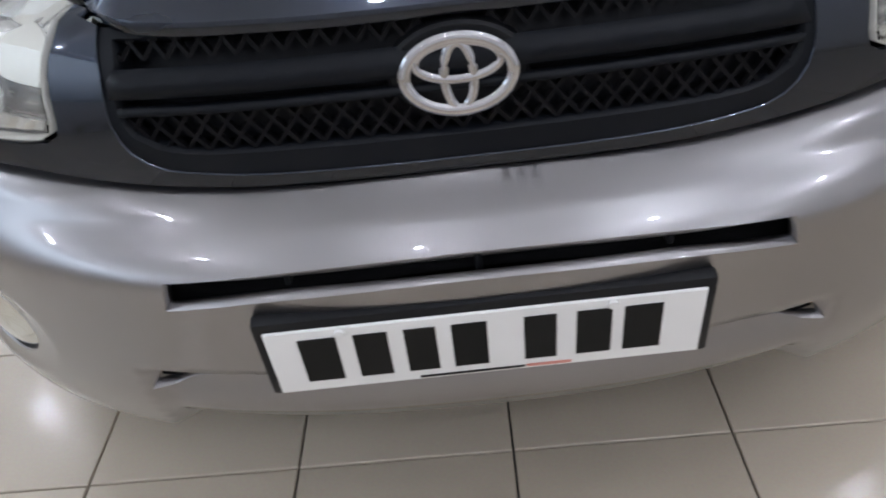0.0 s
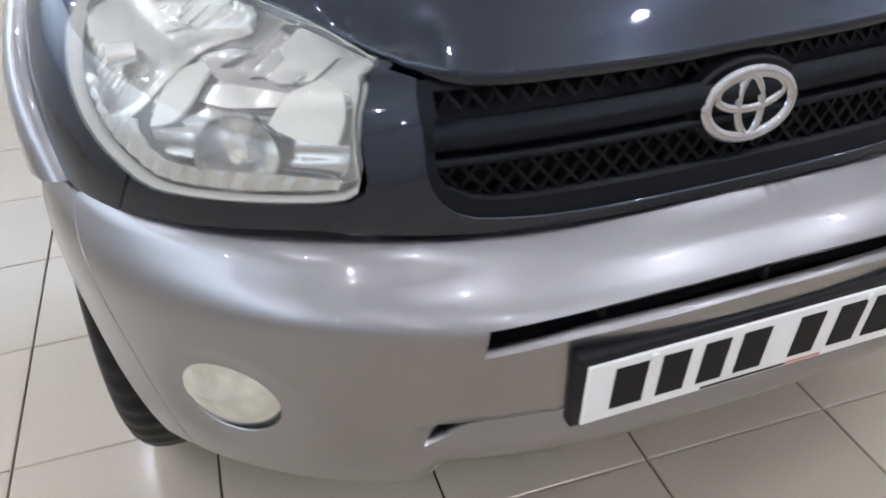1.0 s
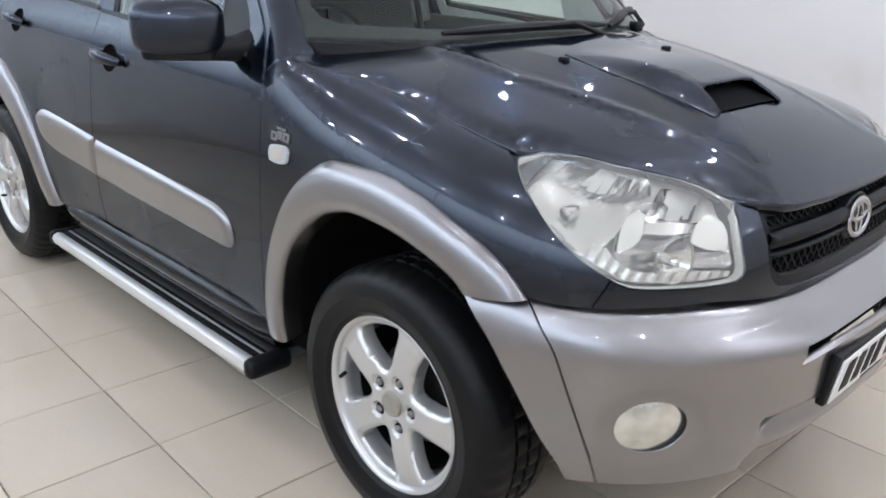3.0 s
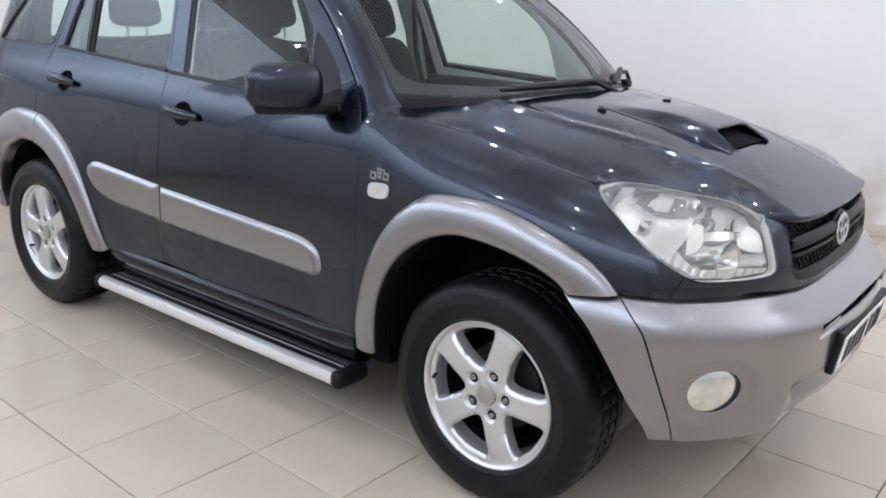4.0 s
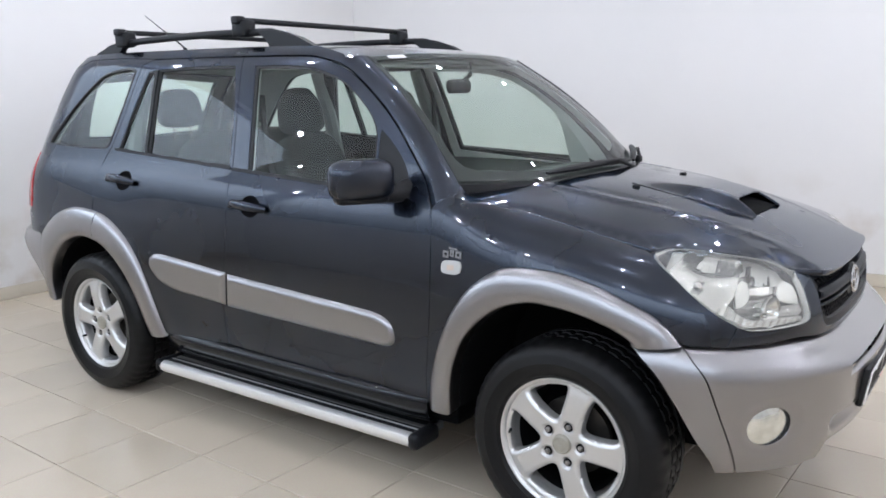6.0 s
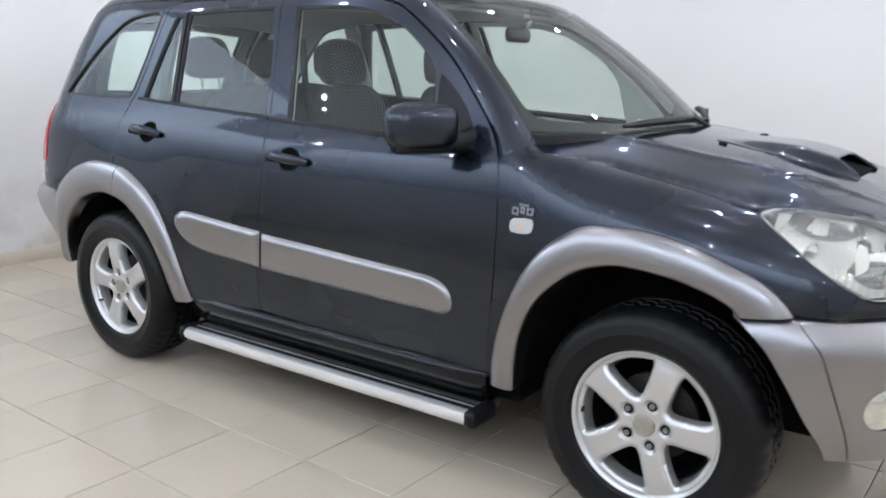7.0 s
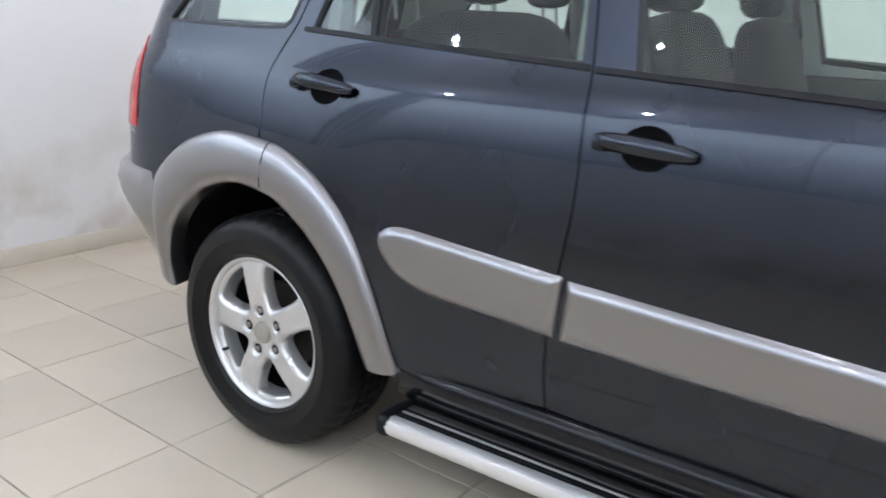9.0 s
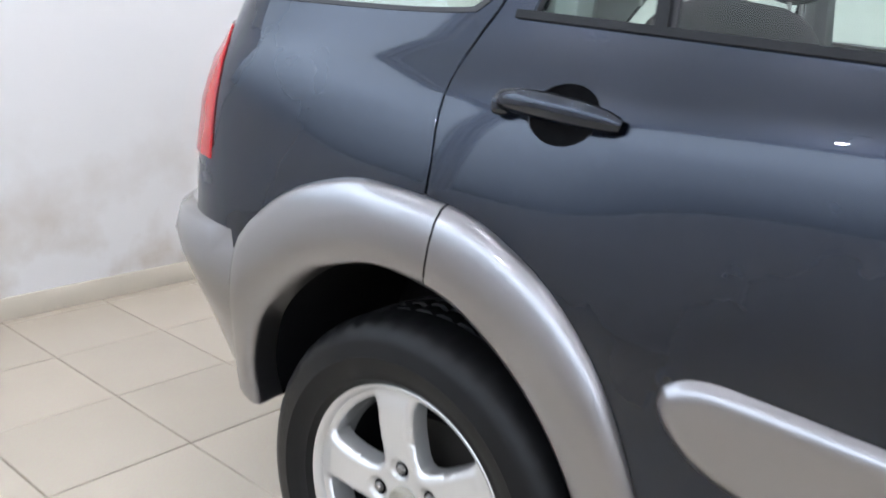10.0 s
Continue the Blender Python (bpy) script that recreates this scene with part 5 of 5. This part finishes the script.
    add("tyre_valve", bm, BLACK, "black tyre valve")
    return w


FY, RY = .787, 3.300
wheel(-.846, FY, .342, radians(18), -1)
wheel(-.872, RY, .342, radians(-12), -1)
wheel(.846, FY, .342, radians(20), 1)
wheel(.872, RY, .342, radians(-30), 1)
# wheel housings
for line in ([("b", p) for p in f_in] + [("k", p) for p in corner_in[1:]], [("b", p) for p in r_in]):
    for sg in (-1, 1):
        bm = bmesh.new()
        rings = []
        for dx in (0, 1, 2):
            rg = []
            for kind, (s, z) in line:
                p = Vector(body(s, z) if kind == "b" else bumper(s, z))
                n = normal_at(body if kind == "b" else bumper, s, z)
                q = p - n * .012
                cy = FY if p.y < 2 else RY
                if dx == 1:
                    q = Vector((-.46, p.y, p.z))
                if dx == 2:
                    q = Vector((-.45, cy + (p.y - cy) * .1, .3 + (p.z - .3) * .1))
                rg.append(bm.verts.new((q.x * -sg, q.y, q.z)))
            rings.append(rg)
        for r0, r1 in zip(rings, rings[1:]):
            for k in range(len(r0) - 1):
                bm.faces.new((r0[k], r0[k + 1], r1[k + 1], r1[k]))
        part("wheel_housing", bm, WELL, car, "black wheel-arch liner")
part("underbody", box_bm(0, 2.03, .34, 1.5, 1.55, .18, .02), WELL, car, "black underside")
part("underbody", box_bm(0, .72, .40, .86, .95, .30, .02), WELL, car, "black underside")
part("underbody", box_bm(0, 3.45, .42, .86, 1.1, .24, .02), WELL, car, "black underside")
# Two near-black boxes, added to stand in for shade behind bumper and grille.
part("bumper_dark_box", box_bm(0, .20, .56, .70, .16, .13, .01), WELL, car, "black box added to darken the space behind the bumper")
part("engine_bay_dark_box", box_bm(0, .72, .70, .84, .9, .38, .02), WELL, car, "black box added to darken the engine compartment")

# ---------------------------------------------------------------- side steps
for sg in (-1, 1):
    y0, y1 = 1.355, 2.825
    st = part("side_step", box_bm(sg * .795, (y0 + y1) / 2, .222, .19, y1 - y0, .034, .006), TREAD, car, "aluminium side step with dark ribbed tread")
    for rx, rw, rm in ((.735, .060, BLACK), (.778, .020, BLACK), (.803, .026, STEEL), (.823, .011, BLACK), (.8355, .009, ALU), (.847, .010, BLACK), (.8595, .011, BLACK)):
        part("tread_rib", box_bm(sg * rx, (y0 + y1) / 2, .2405, rw, y1 - y0 - .02, .006, .002), rm, st, "black rubber strip" if rm is BLACK else "aluminium strip")
    bm = bmesh.new()
    pr = [(.868, .243), (.885, .245), (.899, .238), (.905, .222), (.902, .206), (.892, .196), (.870, .194)]
    ra = [bm.verts.new((sg * a, y0 + .01, b)) for a, b in pr]
    rbb = [bm.verts.new((sg * a, y1 - .01, b)) for a, b in pr]
    for k in range(len(pr)):
        bm.faces.new((ra[k], ra[(k + 1) % len(pr)], rbb[(k + 1) % len(pr)], rbb[k]))
    part("step_edge", bm, ALU, st, "bright rounded aluminium edge")
    for yy in (y0, y1):
        part("step_end_cap", box_bm(sg * .832, yy, .219, .15, .05, .062, .02, 3), BLACK, st, "black rubber end cap")
    for yy in (1.6, 2.55):
        part("step_bracket", box_bm(sg * .72, yy, .192, .14, .05, .028, .004), BLACK, st)

# ---------------------------------------------------------------- roof rails, cross bars, aerial
for sg in (-1, 1):
    pts = []
    for k in range(21):
        y = 2.12 + (3.68 - 2.12) * k / 20
        e = min(k, 20 - k) / 3
        pts.append((sg * (.545 - .0 * k), y, roof(.545, y)[2] + .012 + .072 * min(1, e) ** .7))
    rail = part("roof_rail", tube_bm(pts, .0135, 12, scale_z=1.2), BLACK, car, "black roof rail")
    for y, e in ((2.10, 1), (3.70, -1)):
        bm = bmesh.new()
        prof = [(-.06, -.004), (.0, .030), (.08, .062), (.18, .088), (.32, .098), (.32, .072), (.27, .055), (.24, -.004)]
        sides = []
        for dx in (-.021, .021):
            sides.append([bm.verts.new((sg * .545 + dx * (1 - .35 * max(0, b) / .098), y + e * a, roof(.545, y + e * a)[2] + b)) for a, b in prof])
        bm.faces.new(sides[0])
        bm.faces.new(sides[1])
        for k in range(len(prof)):
            bm.faces.new((sides[0][k], sides[0][(k + 1) % len(prof)], sides[1][(k + 1) % len(prof)], sides[1][k]))
        bmesh.ops.bevel(bm, geom=list(bm.edges), offset=.005, segments=2, affect="EDGES")
        part("rail_foot", bm, BLACK, rail, "black moulded rail end")
for y in (2.53, 3.40):
    zr = roof(.545, y)[2] + .086
    bar = part("roof_cross_bar", box_bm(0, y, zr + .05, 1.17, .032, .024, .008, 3), BLACK, car, "black roof cross bar")
    for sg in (-1, 1):
        part("bar_clamp", box_bm(sg * .545, y, zr + .016, .075, .085, .075, .014, 3), BLACK, bar, "chunky black clamp")
        part("bar_end", box_bm(sg * .575, y, zr + .05, .05, .045, .034, .008, 2), BLACK, bar)
ab = roof(-.46, 3.05)
part("aerial", tube_bm([(-.46, 3.06, ab[2] - .003), (-.46, 3.05, ab[2] + .02), (-.46, 3.07, ab[2] + .035), (-.45, 3.36, ab[2] + .190)], [.014, .010, .004, .0015], 10), BLACK, car, "thin black roof aerial")

# ---------------------------------------------------------------- wipers
for x0, x1, v0, v1 in ((-.42, .25, .015, .02), (.28, .68, .01, .045)):
    pts, up = [], []
    for k in range(9):
        t = k / 8
        u = (x0 + (x1 - x0) * t) / .735
        v = v0 + (v1 - v0) * t + .09 * t * (1 - t)
        p = Vector(screen(u, v)) + Vector((0, -.016, .018))
        pts.append(p)
    wiper = part("wiper", tube_bm(pts, [.006, .012, .014, .014, .014, .014, .014, .012, .006], 8), BLACK, car, "black windscreen wiper")
    arm = [Vector(screen(x1 / .735, -.02)) + Vector((0, -.03, .0)), Vector(screen((x1 * .7 + x0 * .3) / .735, .03)) + Vector((0, -.03, .03)), pts[4]]
    part("wiper_arm", tube_bm(arm, .008, 8), BLACK, wiper)
part("wiper_cap", box_bm(.62, 1.175, 1.128, .05, .05, .036, .012, 3), BLACK, car)

# ---------------------------------------------------------------- cabin


def rounded_slab(w, d, h, e=.45, n=26, m=12, taper=0.0):
    """A cushion: a box with softly rounded sides; taper narrows it towards the top."""
    bm = bmesh.new()
    grid = []
    q = lambda a, p: math.copysign(abs(a) ** p, a)
    for j in range(m + 1):
        v = -math.pi / 2 + math.pi * j / m
        rowv = []
        for i in range(n):
            u = 2 * math.pi * i / n
            z = q(math.sin(v), e)
            k = 1 - taper * (z + 1) / 2
            rowv.append(bm.verts.new((w / 2 * q(math.cos(u) * math.cos(v), e) * k, d / 2 * q(math.sin(u) * math.cos(v), e), h / 2 * z)))
        grid.append(rowv)
    for j in range(m):
        for i in range(n):
            bm.faces.new((grid[j][i], grid[j][(i + 1) % n], grid[j + 1][(i + 1) % n], grid[j + 1][i]))
    bmesh.ops.remove_doubles(bm, verts=bm.verts, dist=1e-4)
    return bm


def seat(x, y, w, zb=.62, back=.60, raised=0.0):
    c = part("seat_cushion", rounded_slab(w, .52, .17), SEATM, car, "dark grey cloth seat")
    c.location = Vector((x, y, zb)) - car.location
    b = rounded_slab(w * .98, .14, back, taper=.22)
    bmesh.ops.transform(b, matrix=Matrix.Translation((0, .27, back / 2 - .02)) @ Matrix.Rotation(radians(-14), 4, "X"), verts=b.verts)
    part("seat_back", b, SEATM, c)
    n = 1 if w < .6 else 3
    for k in range(n):
        hx = (k - (n - 1) / 2) * .42
        h = rounded_slab(.27, .10, .19, .55, taper=.25)
        bmesh.ops.transform(h, matrix=Matrix.Translation((hx, .37, back + .10 + raised)) @ Matrix.Rotation(radians(-10), 4, "X"), verts=h.verts)
        part("headrest", h, SEATM, c, "padded headrest")
        for sx in (-.05, .05):
            part("headrest_post", tube_bm([(hx + sx, .35, back - .06), (hx + sx, .36, back + .04 + raised)], .006, 8), STEEL, c)
    return c


seat(-.36, 2.02, .50, back=.67, raised=-.035)
seat(.36, 2.02, .50, back=.67, raised=-.035)
seat(0, 2.81, 1.22, .64, .64, -.01)
part("dashboard", box_bm(0, 1.36, .98, 1.38, .40, .24, .07, 4), TRIMG, car, "grey moulded dashboard")
part("dashboard_top", box_bm(-.36, 1.42, 1.09, .42, .22, .08, .035, 4), TRIMG, car, "grey instrument hood")
bm = bmesh.new()
rings = []
for k in range(40):
    t = 2 * math.pi * k / 40
    c = Vector((.185 * math.cos(t), 0, .185 * math.sin(t)))
    o = c.normalized()
    rings.append([bm.verts.new(c + o * .015 * math.cos(a) + Vector((0, .015 * math.sin(a), 0))) for a in [2 * math.pi * i / 8 for i in range(8)]])
for k in range(40):
    for i in range(8):
        bm.faces.new((rings[k][i], rings[k][(i + 1) % 8], rings[(k + 1) % 40][(i + 1) % 8], rings[(k + 1) % 40][i]))
W = Matrix.Translation((-.36, 1.64, 1.03)) @ Matrix.Rotation(radians(-25), 4, "X")
bmesh.ops.transform(bm, matrix=W, verts=bm.verts)
wheel_ob = part("steering_wheel", bm, BLACK, car, "black steering wheel")
bm = box_bm(0, .0, -.01, .15, .05, .12, .03, 3)
bmesh.ops.transform(bm, matrix=W, verts=bm.verts)
part("steering_boss", bm, BLACK, wheel_ob)
bm = box_bm(0, 0, 0, .34, .02, .035, .008)
bmesh.ops.transform(bm, matrix=W, verts=bm.verts)
part("steering_spoke", bm, BLACK, wheel_ob)
rvm = part("rear_view_mirror", box_bm(-.09, 1.70, 1.47, .17, .035, .06, .022, 3), BLACK, car, "black interior mirror")
part("mirror_stalk", tube_bm([(-.07, 1.70, 1.485), (-.03, 1.68, 1.52), (-.01, 1.69, 1.57)], .010, 8), BLACK, rvm)
for sg in (-1, 1):
    part("door_card", box_bm(sg * .765, 2.08, .80, .03, 1.45, .56, .01), TRIMG, car, "grey inner door trim")
    for y, dy, x in ((2.40, -.045, .70), (3.17, -.02, .695)):
        part("pillar_trim", tube_bm([(sg * .72, y, 1.05), (sg * (x - .025), y + dy * -.3, 1.30), (sg * .575, y - dy, 1.55)], [.045, .04, .03], 8), POSTM, car, "grey pillar trim")
    part("seat_belt", tube_bm([(sg * .615, 2.36, 1.44), (sg * .62, 2.34, 1.2), (sg * .60, 2.2, .8)], .014, 6), BLACK, car)
part("cabin_floor", box_bm(0, 2.06, .44, 1.36, 1.36, .03), TRIMG, car, "grey carpet", smooth=False)
part("load_cover", box_bm(0, 3.62, 1.02, 1.25, .62, .03, .01), TRIMG, car, "grey load cover")
for x in (-.33, .33):
    part("sun_visor", box_bm(x, 1.86, 1.555, .44, .14, .016, .006), LINER, car, "pale folded sun visor")

# ---------------------------------------------------------------- ceiling downlights
first = None
for lx, _ in LAMP_ROWS:
    for ly in LAMP_YS:
        if first is None:
            first = part("ceiling_downlight", lathe_bm([(.008, CEIL - .326), (.014, CEIL - .324), (.014, CEIL - .280), (.005, CEIL - .270), (.005, CEIL - .022), (.054, CEIL - .016), (.062, CEIL - .008), (.064, CEIL)], 24, "z"), ALU)
            tagged(first, "small pendant ceiling lamp on a thin metal stem", "downlight", group="ceiling downlights")
            first.location = (lx, ly, 0)
        else:
            copy_thing(first, Matrix.Translation((lx, ly, 0)))

# ---------------------------------------------------------------- floor tiles
TSIZE, TURN_T, OX, OY = .397, radians(-1.5), .435, .264
bm = bmesh.new()
h = TSIZE / 2 - .0019
b = .002
lo = [bm.verts.new((sx * h, sy * h, -.012)) for sx, sy in ((-1, -1), (1, -1), (1, 1), (-1, 1))]
mi = [bm.verts.new((sx * h, sy * h, -b)) for sx, sy in ((-1, -1), (1, -1), (1, 1), (-1, 1))]
hi = [bm.verts.new((sx * (h - b), sy * (h - b), 0)) for sx, sy in ((-1, -1), (1, -1), (1, 1), (-1, 1))]
for a, c in ((lo, mi), (mi, hi)):
    for k in range(4):
        bm.faces.new((a[k], a[(k + 1) % 4], c[(k + 1) % 4], c[k]))
bm.faces.new(hi)
tile_mesh = bpy.data.meshes.new("tile")
bm.to_mesh(tile_mesh)
bm.free()
tile_mesh.materials.append(TILE)
rest_v, rest_f = [], []
Rz = Matrix.Rotation(TURN_T, 4, "Z")
cells = []
for i in range(-19, 10):
    for j in range(-15, 16):
        c = Vector((OX, OY, 0)) + (Rz @ Vector(((i + .5) * TSIZE, (j + .5) * TSIZE, 0)))
        if X0 - .25 < c.x < X1 + .25 and Y0 - .25 < c.y < Y1 + .25:
            cells.append(c)
near = sorted(cells, key=lambda c: max(abs(c.x + .9) / 1.0, abs(c.y - 2.2) / 1.45))
for k, c in enumerate(near):
    wob = Vector((0, 0, random.uniform(-.0006, .0006)))
    if k < 296:
        ob = new("tile", tile_mesh)
        ob.parent = FLOOR
        ob.matrix_basis = Matrix.Translation(c + wob) @ Rz
    else:
        o = len(rest_v)
        rest_v += [Matrix.Translation(c + wob) @ Rz @ v.co for v in tile_mesh.vertices]
        rest_f += [tuple(o + i for i in p.vertices) for p in tile_mesh.polygons]
far_tiles = mesh_ob("tile_field", rest_v, rest_f, TILE, FLOOR, "cream polished tiles", smooth=False)
tagged(far_tiles, kind="stuff")
